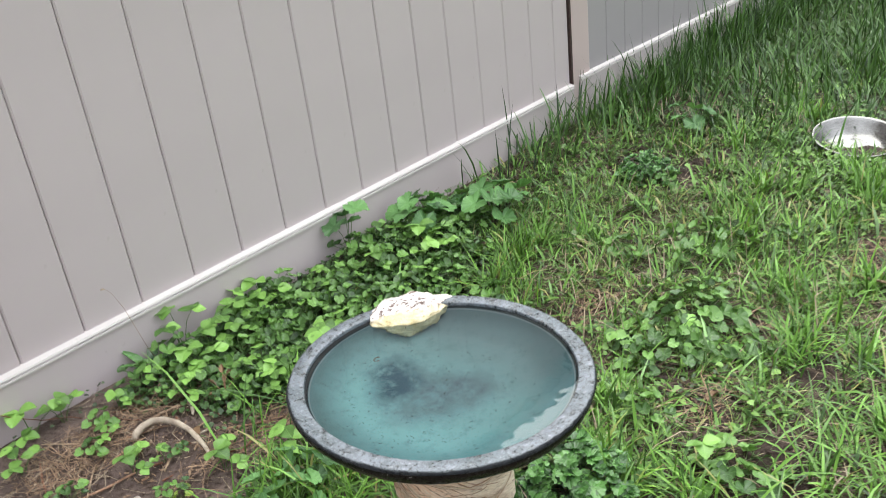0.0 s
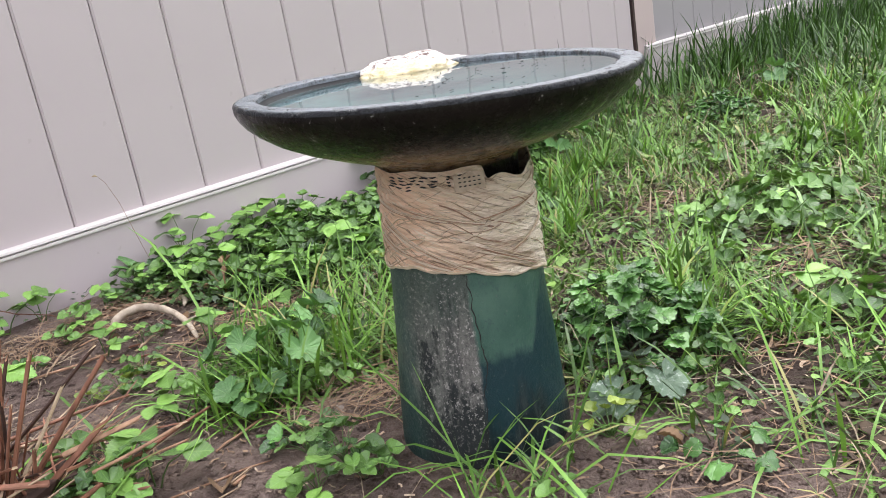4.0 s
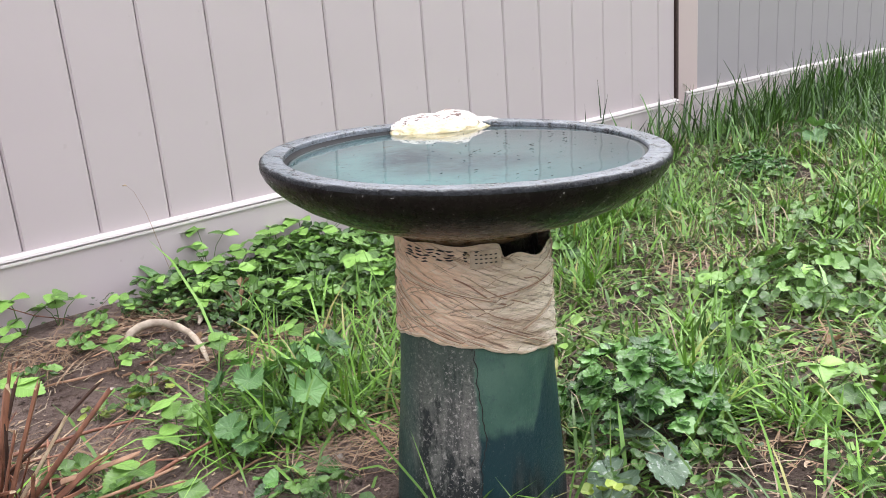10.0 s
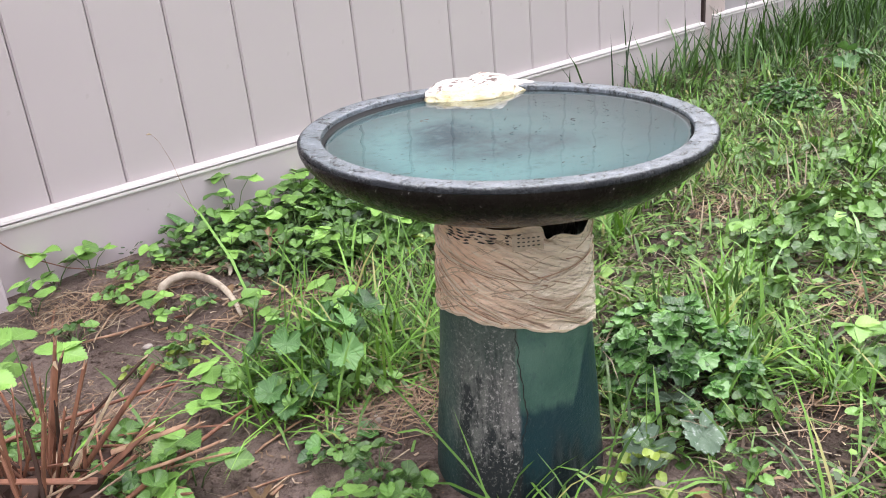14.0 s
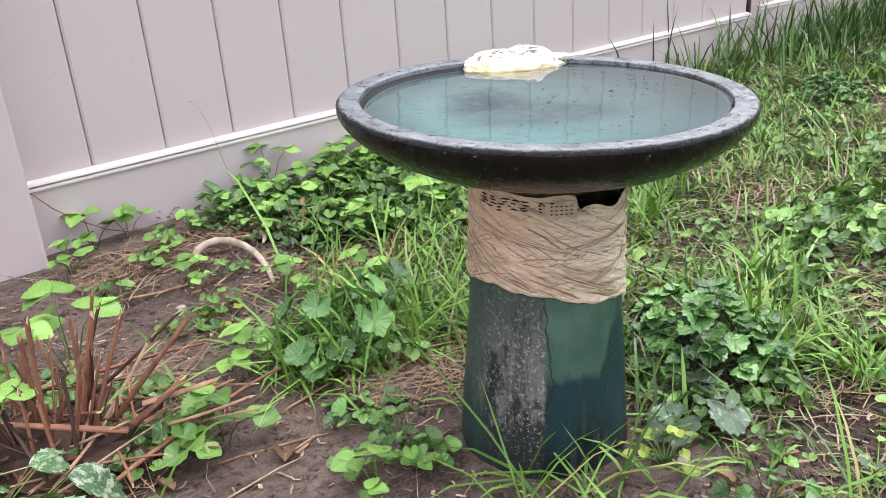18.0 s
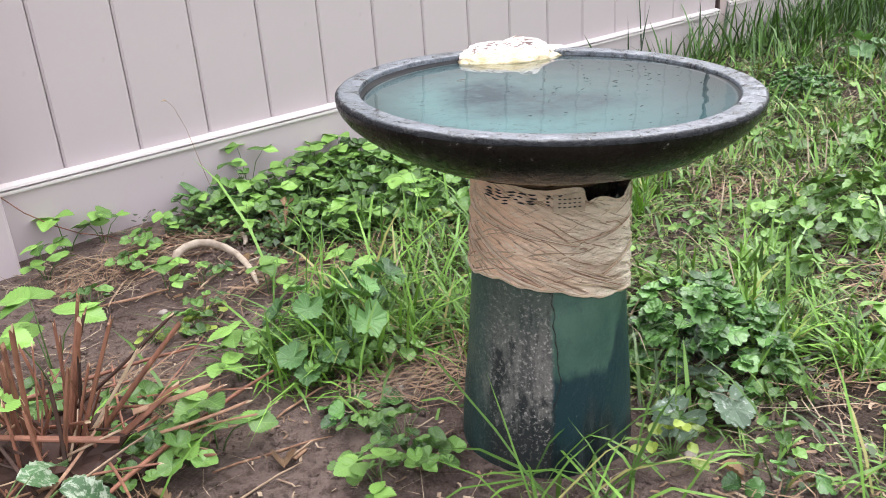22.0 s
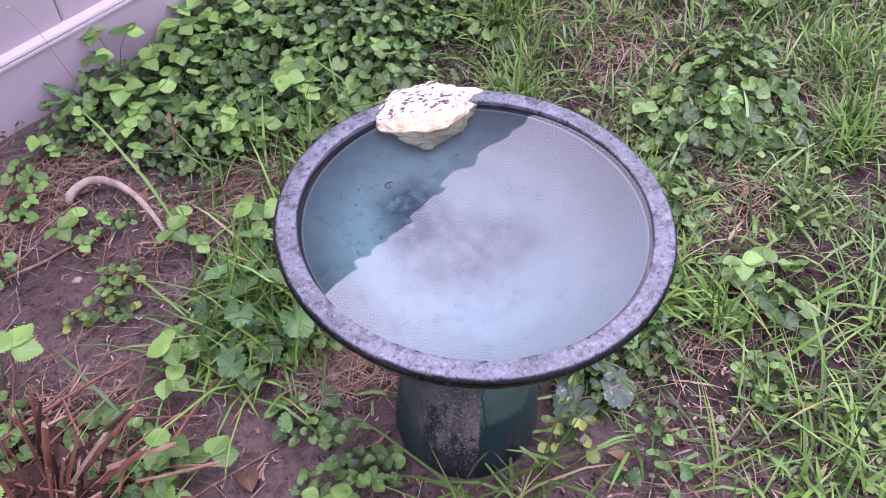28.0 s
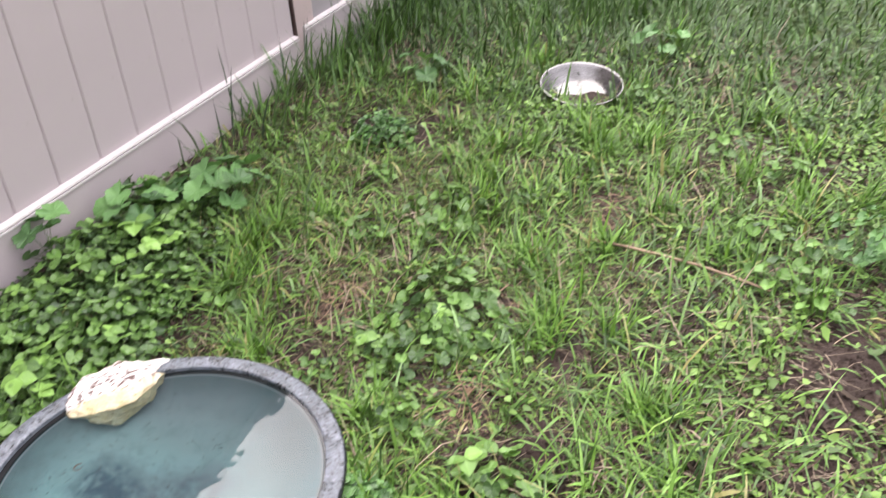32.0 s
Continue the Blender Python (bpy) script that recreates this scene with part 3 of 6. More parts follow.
VARIEG = mat_leaf("variegated_leaf", (0.06, 0.15, 0.06), (0.10, 0.22, 0.085), False, veins=0.2, gloss=0.5, pale=(0.37, 0.44, 0.34), pale_amount=0.13)
STEM_GREEN = mat_plain("green_stem", (0.07, 0.14, 0.035), (0.12, 0.19, 0.055), 0.5)
STEM_DARK = mat_plain("dark_green_stem", (0.022, 0.055, 0.018), (0.045, 0.085, 0.028), 0.5)
STEM_RED = mat_plain("reddish_stem", (0.20, 0.10, 0.06), (0.30, 0.16, 0.10), 0.5)
HEM = mat_plain("pale_plastic_thread", (0.50, 0.40, 0.30), (0.68, 0.57, 0.45), 0.45, 60)
FLAP = mat_plain("dirty_plastic", (0.34, 0.27, 0.20), (0.48, 0.39, 0.30), 0.5, 90)
CANE_DARK = mat_bark("dark_old_cane", (0.014, 0.008, 0.006), (0.065, 0.027, 0.017), 0.7, 70)
CANE_TAN = mat_bark("split_tan_cane", (0.19, 0.090, 0.055), (0.44, 0.27, 0.17), 0.7, 80)
CANE = mat_bark("cut_brown_cane", (0.065, 0.025, 0.016), (0.31, 0.135, 0.082), 0.65, 70)
CANE_END = mat_plain("pale_cut_end", (0.42, 0.31, 0.20), (0.58, 0.46, 0.32))
ROOT = mat_bark("weathered_root", (0.20, 0.14, 0.10), (0.62, 0.53, 0.42), 0.75, 60, True)
TWIG = mat_bark("dry_twig", (0.20, 0.12, 0.08), (0.50, 0.37, 0.25), 0.75, 90)
PEBBLE = mat_plain("pale_pebble", (0.26, 0.22, 0.19), (0.40, 0.35, 0.31), 0.6, 60)


# ---- building helpers ----
rng = np.random.default_rng(7)
rnd = random.Random(11)


def mesh(name, verts, faces, material, uv=None, smooth=True):
    me = bpy.data.meshes.new(name)
    me.from_pydata([tuple(v) for v in verts], [], faces)
    me.materials.append(material)
    if smooth:
        me.shade_smooth()
    if uv is not None:
        layer = me.uv_layers.new(name="UVMap")
        idx = np.empty(len(me.loops), dtype=np.int32)
        me.loops.foreach_get("vertex_index", idx)
        layer.data.foreach_set("uv", np.asarray(uv, dtype=np.float32)[idx].ravel())
    me.update()
    return me


def fast_mesh(name, verts, quads, tris, material):
    """One joined mesh from arrays."""
    me = bpy.data.meshes.new(name)
    me.vertices.add(len(verts))
    me.vertices.foreach_set("co", np.asarray(verts, dtype=np.float32).ravel())
    nq, nt = len(quads), len(tris)
    loops = np.concatenate([np.asarray(quads).ravel(), np.asarray(tris).ravel()]).astype(np.int32)
    me.loops.add(len(loops))
    me.loops.foreach_set("vertex_index", loops)
    me.polygons.add(nq + nt)
    starts = np.concatenate([np.arange(nq) * 4, nq * 4 + np.arange(nt) * 3]).astype(np.int32)
    me.polygons.foreach_set("loop_start", starts)
    me.materials.append(material)
    me.update(calc_edges=True)
    me.shade_smooth()
    return me


def part(name, me, parent, label="", m=None):
    ob = new(name, me)
    ob.parent = parent
    if m is not None:
        ob.matrix_basis = m
    if label:
        ob["label"] = label
    return ob


def empty(name, label, category, m, group="", kind=""):
    ob = new(name)
    ob.empty_display_size = 0.05
    ob.matrix_basis = m
    return tagged(ob, label, category, group, kind)


def box(x0, x1, y0, y1, z0, z1, material, name="box", bevel=0.002):
    bm = bmesh.new()
    bmesh.ops.create_cube(bm, size=1.0)
    for v in bm.verts:
        v.co = ((x0 + x1) / 2 + v.co.x * (x1 - x0), (y0 + y1) / 2 + v.co.y * (y1 - y0), (z0 + z1) / 2 + v.co.z * (z1 - z0))
    if bevel:
        bmesh.ops.bevel(bm, geom=bm.edges[:], offset=bevel, segments=2, affect="EDGES", profile=0.5)
    me = bpy.data.meshes.new(name)
    bm.to_mesh(me)
    bm.free()
    me.materials.append(material)
    return me


def lathe(name, profile, material, n=96, wobble=0.0, closed=False):
    """Turns a profile of (radius, z) round the z axis."""
    verts, faces, m = [], [], len(profile)
    for i in range(n):
        a = 2 * math.pi * i / n
        for j, (r, z) in enumerate(profile):
            k = 1 + wobble * (math.sin(3 * a + 1) * 0.6 + math.sin(7 * a + j * 0.3) * 0.4)
            verts.append((r * k * math.cos(a), r * k * math.sin(a), z + wobble * 0.06 * math.sin(5 * a)))
    for i in range(n):
        for j in range(m - 1):
            faces.append((i * m + j, ((i + 1) % n) * m + j, ((i + 1) % n) * m + j + 1, i * m + j + 1))
    if profile[0][0] < 1e-6 or closed:
        pass
    return mesh(name, verts, faces, material)


def tube(points, radii, sides=6, jitter=0.0, cap=True):
    """A tapered round stem along points: verts and faces."""
    pts = [Vector(p) for p in points]
    verts, faces = [], []
    up = Vector((0.31, 0.17, 0.93))
    for i, p in enumerate(pts):
        d = (pts[min(i + 1, len(pts) - 1)] - pts[max(i - 1, 0)]).normalized()
        if abs(d.dot(up)) > 0.95:
            up = Vector((0.9, 0.3, 0.1))
        a = d.cross(up).normalized()
        b = d.cross(a)
        for s in range(sides):
            q = 2 * math.pi * s / sides
            r = radii[i] * (1 + jitter * (rnd.random() - 0.5))
            verts.append(p + (a * math.cos(q) + b * math.sin(q)) * r)
    for i in range(len(pts) - 1):
        for s in range(sides):
            t = (s + 1) % sides
            faces.append((i * sides + s, i * sides + t, (i + 1) * sides + t, (i + 1) * sides + s))
    if cap:
        faces.append(tuple(range(sides - 1, -1, -1)))
        faces.append(tuple((len(pts) - 1) * sides + s for s in range(sides)))
    return verts, faces


def tube_mesh(name, points, radii, material, sides=6, jitter=0.0):
    v, f = tube(points, radii, sides, jitter)
    return mesh(name, v, f, material)


def join_tubes(name, many, material, sides=5):
    verts, faces = [], []
    for points, radii in many:
        v, f = tube(points, radii, sides)
        k = len(verts)
        verts += v
        faces += [tuple(i + k for i in q) for q in f]
    return mesh(name, verts, faces, material)


def leaf(name, length, width, material, kind="ovate", teeth=0, fold=0.25, droop=0.3, cup=0.0, na=12, nb=3):
    """A leaf blade along +Y from the origin, its face up, with fold, droop, quilting between the veins and forward teeth."""
    verts, uv, faces = [], [], []
    rows = na if not teeth else 3 * (na // 2)
    for i in range(rows + 1):
        v = i / rows
        if kind == "ovate":
            w = math.sin(math.pi * v ** 0.85) ** 0.75
        elif kind == "spear":
            w = math.sin(math.pi * v ** 0.6) ** 0.9
        else:
            w = math.sin(math.pi * v ** 0.8) ** 0.8 * (0.62 + 0.38 * abs(math.sin(v * math.pi * 2.6 + 0.6)))
        if teeth and 0 < i < rows:
            w *= (0.92, 1.02, 1.12)[i % 3]
        w = max(w, 0.015)
        for j in range(-nb, nb + 1):
            u = j / nb
            x, y = u * w * width / 2, v * length
            if teeth and abs(j) == nb and 0 < i < rows:
                y += length * (0.0, 0.012, 0.030)[i % 3]
            z = abs(u) ** 1.3 * fold * w * width * 0.5 - droop * length * v ** 2 + cup * (u * u) * w * width
            z += 0.020 * length * math.sin(7 * v + 2.5 * u) + (0.016 * width * abs(math.sin(math.pi * (5 * v - 1.6 * abs(u)))) if kind != "spear" else 0)
            verts.append((x, y, z))
            uv.append((u * 0.5 * w * 2, v))
    m = 2 * nb + 1
    for i in range(rows):
        for j in range(m - 1):
            faces.append((i * m + j, i * m + j + 1, (i + 1) * m + j + 1, (i + 1) * m + j))
    return mesh(name, verts, faces, material, uv)


def fan_leaf(name, size, material, outline, cup=0.3, ripple=0.06, ribs=3.5, droop=0.15, n=36, wide=1.0):
    """A rounded blade from its outline: radius as a function of the turn from the tip. The stalk joins at the origin, the tip lies along +Y."""
    verts, uv, faces = [(0.0, 0.0, 0.0)], [(0.0, 0.0)], []
    ph = rnd.uniform(0, 6.28)
    for ring in (0.32, 0.64, 0.86, 1.0):
        for i in range(n):
            t = 2 * math.pi * i / n - math.pi
            r = size * outline(t) * ring
            x, y = r * math.sin(t) * wide, r * math.cos(t)
            z = cup * size * ring ** 2 + ripple * size * ring ** 2 * math.sin(3 * t + ph) + ripple * 0.5 * size * ring ** 3 * math.sin(7 * t + 2 * ph)
            z += 0.09 * size * ring * (1 - 0.5 * ring) * abs(math.sin(ribs * t)) - droop * y * abs(y) / size
            verts.append((x, y, z))
            uv.append((x / size, 0.5 + 0.5 * y / size))
    faces += [(0, 1 + (i + 1) % n, 1 + i) for i in range(n)]
    for k in range(3):
        for i in range(n):
            p, q = 1 + k * n + i, 1 + k * n + (i + 1) % n
            faces.append((p, q, q + n, p + n))
    return mesh(name, verts, faces, material, uv)


def violet_edge(t):
    """Heart-shaped, the stalk in the notch."""
    notch = math.exp(-((abs(t) - math.pi) / 0.42) ** 2)
    return (0.80 + 0.24 * math.exp(-(t / 0.55) ** 2)) * (1 - 0.72 * notch) * (1 + 0.02 * math.cos(22 * t)) + 0.12 * math.sin(min(abs(t), math.pi)) 


def geum_edge(t):
    """Rounded with shallow lobes and blunt teeth."""
    notch = math.exp(-((abs(t) - math.pi) / 0.30) ** 2)
    return (0.84 + 0.16 * abs(math.cos(2.5 * t)) ** 0.7) * (1 - 0.65 * notch) * (1 + 0.055 * math.sin(19 * t))


def herb_edge(t):
    """Wedge-shaped with three cut lobes."""
    base = 0.34 + 0.66 / (1 + math.exp((abs(t) - 1.75) * 5))
    return base * (0.80 + 0.20 * abs(math.cos(1.75 * t)) ** 0.6) * (1 + 0.055 * math.sin(17 * t + 1))


def round_edge(t):
    notch = math.exp(-((abs(t) - math.pi) / 0.35) ** 2)
    return (0.92 + 0.06 * math.cos(t)) * (1 - 0.55 * notch)


# ---- the lie of the ground ----
WAVES = [(rng.normal(0, 1, 2), rng.uniform(0, 6.28)) for _ in range(28)]


def field(x, y, freq, lo, hi):
    """Smooth pseudo-noise of about -1 to 1, for arrays."""
    s = 0.0
    for (k, ph) in WAVES[lo:hi]:
        s = s + np.sin(k[0] * freq * x + k[1] * freq * y + ph)
    return s / math.sqrt(hi - lo)


def height(x, y):
    x, y = np.asarray(x, float), np.asarray(y, float)
    near = np.exp(-((x - 1) ** 2 + (y + 1) ** 2) / 30)
    h = 0.008 * field(x, y, 3.2, 0, 8) + 0.0035 * field(x, y, 14, 8, 16) + 0.0018 * field(x, y, 48, 16, 28)
    rise = np.clip((y + 0.42) / 0.34, 0, 1)
    mound = 0.015 * np.exp(-((x - 0.11) ** 2 + (y + 0.31) ** 2) / 0.010)
    return (h + mound + 0.022 * rise * rise * (3 - 2 * rise)) * near - 0.012


def hz(x, y):
    return float(height(x, y))


def blob(x, y, cx, cy, rx, ry, soft=0.35):
    d = np.sqrt(((x - cx) / rx) ** 2 + ((y - cy) / ry) ** 2) + 0.16 * field(x, y, 18, 4, 12)
    return np.clip((1 + soft - d) / (2 * soft), 0, 1)


BARE_BED = [(-0.06, -0.47, 0.2, 0.17), (0.08, -0.3, 0.2, 0.13), (-0.04, -0.88, 0.13, 0.15), (0.02, -1.16, 0.15, 0.1), (0.22, -1.31, 0.15, 0.1), (0.5, -1.26, 0.07, 0.06), (-0.16, -1.0, 0.2, 0.16), (-0.3, -0.45, 0.2, 0.3), (0.8, -1.2, 0.07, 0.05), (1.93, -0.42, 0.15, 0.08), (2.05, -0.66, 0.15, 0.07), (1.14, -1.86, 0.2, 0.12), (1.02, -0.93, 0.06, 0.05), (1.5, -0.62, 0.08, 0.05), (0.92, -0.7, 0.07, 0.05)]
BARE_LAWN = [(0.38, -0.4, 0.1, 0.04), (2.0, -1.18, 0.08, 0.05), (-0.6, -1.2, 0.4, 0.4), (1.02, -0.79, 0.11, 0.06), (0.8, -1.165, 0.09, 0.06), (1.11, -1.16, 0.08, 0.05), (1.57, -1.28, 0.13, 0.06), (0.54, -1.26, 0.13, 0.07), (0.4, -1.3, 0.11, 0.06), (1.67, -0.78, 0.08, 0.05), (0.85, -1.05, 0.06, 0.04), (0.54, -0.48, 0.13, 0.05), (0.76, -0.45, 0.1, 0.04), (1.02, -1.31, 0.1, 0.05), (0.58, -1.4, 0.1, 0.07)]
BARE = BARE_BED + BARE_LAWN


patch = random.Random(31)
for _ in range(30):
    BARE.append((patch.uniform(0.55, 2.6), patch.uniform(-2.0, -0.35), patch.uniform(0.03, 0.085), patch.uniform(0.025, 0.05)))


def bare(x, y):
    b = 0.0
    for e in BARE:
        b = np.maximum(b, blob(x, y, *e))
    return b


def violet_bed(x, y):
    a = np.maximum(blob(x, y, 0.42, -0.20, 0.22, 0.20), blob(x, y, 0.75, -0.28, 0.34, 0.22))
    return np.maximum(a, blob(x, y, 1.12, -0.16, 0.26, 0.14))


xs = np.concatenate([-np.geomspace(400, 1.2, 14), np.arange(-1.0, 4.6, 0.022), np.geomspace(4.8, 400, 16)])
ys = np.concatenate([-np.geomspace(400, 2.7, 14), np.arange(-2.5, 0.15, 0.022), np.geomspace(0.3, 400, 18)])
gx, gy = np.meshgrid(xs, ys)
gz = height(gx, gy)
nx, ny = len(xs), len(ys)
ii = (np.arange(ny - 1)[:, None] * nx + np.arange(nx - 1)[None, :]).ravel()
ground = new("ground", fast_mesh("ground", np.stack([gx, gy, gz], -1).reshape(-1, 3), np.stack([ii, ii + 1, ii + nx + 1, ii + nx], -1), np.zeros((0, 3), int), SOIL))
tagged(ground, "damp brown garden soil with crumbs and shallow lumps", "ground", kind="structure")

# ---- fence ----
BOARD, TOP, RAIL = 0.15, 2.0, 0.150
POST_W = 0.127


def board_mesh(width, z0, z1, skin=None):
    """A tongue-and-groove plank with chamfered long edges."""
    c, t = 0.004, 0.011
    w = width / 2 - 0.0008
    prof = [(-w, c), (-w + c, 0.0), (w - c, 0.0), (w, c), (w, t * 2), (-w, t * 2)]
    verts = [(x, y, z) for z in (z0, z1) for x, y in prof]
    n = len(prof)
    faces = [(i, (i + 1) % n, n + (i + 1) % n, n + i) for i in range(n)] + [tuple(range(n - 1, -1, -1)), tuple(range(n, 2 * n))]
    return mesh("board", verts, faces, skin or VINYL, smooth=False)


def rail_mesh(length, z0, z1):
    """Hollow rail with a stepped double lip at its upper edge."""
    prof = [(-0.017, z0), (-0.017, z1 - 0.0180), (-0.0215, z1 - 0.0168), (-0.0215, z1 - 0.0118), (-0.0100, z1 - 0.0112), (-0.0100, z1 - 0.0084),
            (-0.0195, z1 - 0.0078), (-0.0180, z1 - 0.0035), (-0.001, z1), (0.034, z1), (0.042, z1 - 0.02), (0.042, z0)]
    n = len(prof)
    verts = [(x, y, z) for x in (0.0, length) for y, z in prof]
    faces = [(i, n + i, n + (i + 1) % n, (i + 1) % n) for i in range(n)] + [tuple(range(n)), tuple(range(2 * n - 1, n - 1, -1))]
    me = mesh("rail", verts, faces, VINYL, smooth=False)
    me.materials.append(VINYL_LIP)
    for i in range(1, 9):
        me.polygons[i].material_index = 1
    return me


def fence(x0, x1, turn, drop, label, seam0, skin=None):
    e = empty("fence", label, "fence", pose(x0, 0, drop, 0, turn, 0), "fence sections")
    length = x1 - x0
    part("bottom_rail", rail_mesh(length - 0.013, -0.06, RAIL), e, "pale double-lipped bottom rail")
    top = rail_mesh(length, -0.09, 0.0)
    part("top_rail", top, e, "", pose(0, 0, TOP))
    shared = board_mesh(BOARD, RAIL - 0.03, TOP - 0.05, skin)
    x = seam0
    edges = [0.0]
    while x < length - 0.02:
        if x > 0.02:
            edges.append(x)
        x += BOARD
    edges.append(length - 0.013)
    for a, b in zip(edges, edges[1:]):
        me = shared if abs(b - a - BOARD) < 1e-4 else board_mesh(b - a, RAIL - 0.03, TOP - 0.05, skin)
        part("board", me, e, "", pose((a + b) / 2, 0, 0))
    part("backing", box(0, length, 0.0225, 0.026, RAIL - 0.03, TOP - 0.05, SEAM, "backing", 0), e, "dark inside of the joints")
    return e


def fence_post(x, y, label, skin):
    e = empty("fence_post", label, "fence post", pose(x, y, 0), "fence posts")
    h = POST_W / 2
    part("shaft", box(-h, h, -h, h, -0.1, 1.99, skin, "shaft", 0.006), e)
    bm = bmesh.new()
    bmesh.ops.create_cone(bm, cap_ends=True, segments=4, radius1=0.105, radius2=0.012, depth=0.05)
    bmesh.ops.rotate(bm, verts=bm.verts, matrix=Matrix.Rotation(radians(45), 3, "Z"))
    bmesh.ops.translate(bm, verts=bm.verts, vec=(0, 0, 2.02))
    me = bpy.data.meshes.new("cap")
    bm.to_mesh(me)
    bm.free()
    me.materials.append(skin)
    part("cap", me, e)
    return e


P1, P2 = -0.138, 2.212
fence(P1, P2, 0, 0, "taupe vinyl privacy fence section with grooved vertical boards", -P1)
fence(P2 + 0.038, P2 + POST_W + 2.35, 0.42, 0.018, "vinyl fence section behind tall grass, farther along, its shade put into the colour", 0.229, VINYL_SHADED)
fence(P2 + 2 * POST_W + 2.35, P2 + 2 * POST_W + 4.7, 0.4, 0.0, "distant vinyl fence section above long grass, its shade put into the colour", 0.12, VINYL_SHADED)
fence(P1 - POST_W - 2.35, P1 - POST_W, 0, 0, "taupe vinyl fence section beyond the corner of the bed", 0.13)
fence_post(P1 - POST_W / 2, -0.020, "square taupe vinyl fence post beside the bare soil", VINYL)
post = fence_post(P2 + POST_W / 2, POST_W / 2 - 0.006, "pinkish taupe vinyl fence post standing in long grass", VINYL_POST)
part("channel", box(-POST_W / 2 - 0.012, -POST_W / 2 + 0.001, -POST_W / 2 - 0.001, -POST_W / 2 + 0.03, 0.0, 1.90, GAP_DARK, "channel", 0.001), post, "dark brown strip painted for the shadowed gap where panel meets post")
fence_post(P2 + 2.35 + 1.5 * POST_W, 0.008, "distant square taupe vinyl fence post", VINYL_POST)

# ---- bird bath ----
CX, CY, RIM_Z = 0.1815, -1.0545, 0.4002
BASE_Z = -0.03
bath = empty("bird_bath", "dark teal glazed ceramic bird bath with a gauze-wrapped cracked pedestal", "bird bath", pose(CX, CY, BASE_Z))
tilt = Matrix.Translation((0, 0, RIM_Z - BASE_Z)) @ Vector((0, 0, 1)).rotation_difference(Vector((0.0321, -0.0289, 1))).to_matrix().to_4x4()
out_prof = [(0.1902, -0.0068), (0.1903, -0.0030), (0.1906, -0.0020), (0.1913, -0.0014), (0.1925, -0.0011), (0.2000, -0.0006), (0.2100, -0.0007), (0.2120, -0.0012), (0.2133, -0.0024), (0.2142, -0.0042), (0.2144, -0.0058)]
body_prof = [(0.2144, -0.0058), (0.2147, -0.0082), (0.2140, -0.0115), (0.2110, -0.0180), (0.2050, -0.026), (0.1950, -0.035), (0.1790, -0.046), (0.1570, -0.057), (0.1300, -0.067), (0.1050, -0.075), (0.0870, -0.081), (0.0800, -0.085), (0.0775, -0.090), (0.0770, -0.120), (0.06, -0.122), (0.0, -0.122)]
in_prof = [(0.0, -0.0500), (0.05, -0.0498), (0.09, -0.0490), (0.122, -0.0470), (0.140, -0.0425), (0.157, -0.0355), (0.172, -0.0275), (0.1800, -0.0205), (0.1838, -0.0165), (0.1860, -0.0142), (0.1880, -0.0115), (0.1894, -0.0090), (0.1902, -0.0068)]
bowl = part("bowl", lathe("bowl", body_prof, GLAZE, 128, 0.004), bath, "shallow dark glazed bowl", tilt)
part("rim", lathe("rim", out_prof, RIM, 128, 0.004), bowl, "worn grey-blue flat rim")
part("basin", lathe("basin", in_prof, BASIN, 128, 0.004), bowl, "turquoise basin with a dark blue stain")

ped_turn = pose(0, 0, 0, 0, 0, 225)
ped_prof = [(0.070, 0.3135), (0.0800, 0.3125), (0.0818, 0.309), (0.0845, 0.25), (0.0865, 0.20), (0.091, 0.14), (0.096, 0.08), (0.1005, 0.02), (0.102, -0.03)]


def ped_r(z):
    for (r0, z0), (r1, z1) in zip(ped_prof, ped_prof[1:]):
        if z1 <= z <= z0:
            return r0 + (r1 - r0) * (z0 - z) / (z0 - z1)
    return 0.09


fine = []
for i in range(60):
    z = 0.3135 - 0.3435 * i / 59
    fine.append((ped_r(z), z))
LEAN = pose(-0.0057, 0.0057, 0, 1.2, 1.2, 0)
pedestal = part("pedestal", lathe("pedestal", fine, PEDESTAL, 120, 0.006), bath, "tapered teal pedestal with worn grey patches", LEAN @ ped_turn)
# the crack runs down from the wrap in small zigzags
cr_v, cr_f = [], []
zig = random.Random(4)
off = 0.0
for i in range(46):
    z = 0.232 - i * 0.0052
    off = off * 0.9 + zig.uniform(-0.0022, 0.0022) + (0.00035 if i < 20 else -0.0001)
    r, w = ped_r(z) * 1.004 + 0.0006, 0.0003 + 0.0005 * zig.random()
    for s in (-1, 1):
        a = (off + s * w) / r
        cr_v.append((r * math.cos(a), r * math.sin(a), z))
    if i:
        cr_f.append((2 * i - 2, 2 * i - 1, 2 * i + 1, 2 * i))
part("crack", mesh("crack", cr_v, cr_f, CRACK), pedestal, "dark hairline crack")


def wrap_top(a):
    d = (math.degrees(a) + 180) % 360 - 180
    cut = 1 / (1 + math.exp(-(d - 21) * 1.6)) * (1 / (1 + math.exp((d - 100) * 0.6)))
    return 0.3440 - 0.022 * cut * (0.75 + 0.25 * math.sin(d * 0.15)) + 0.0012 * math.sin(a * 9)


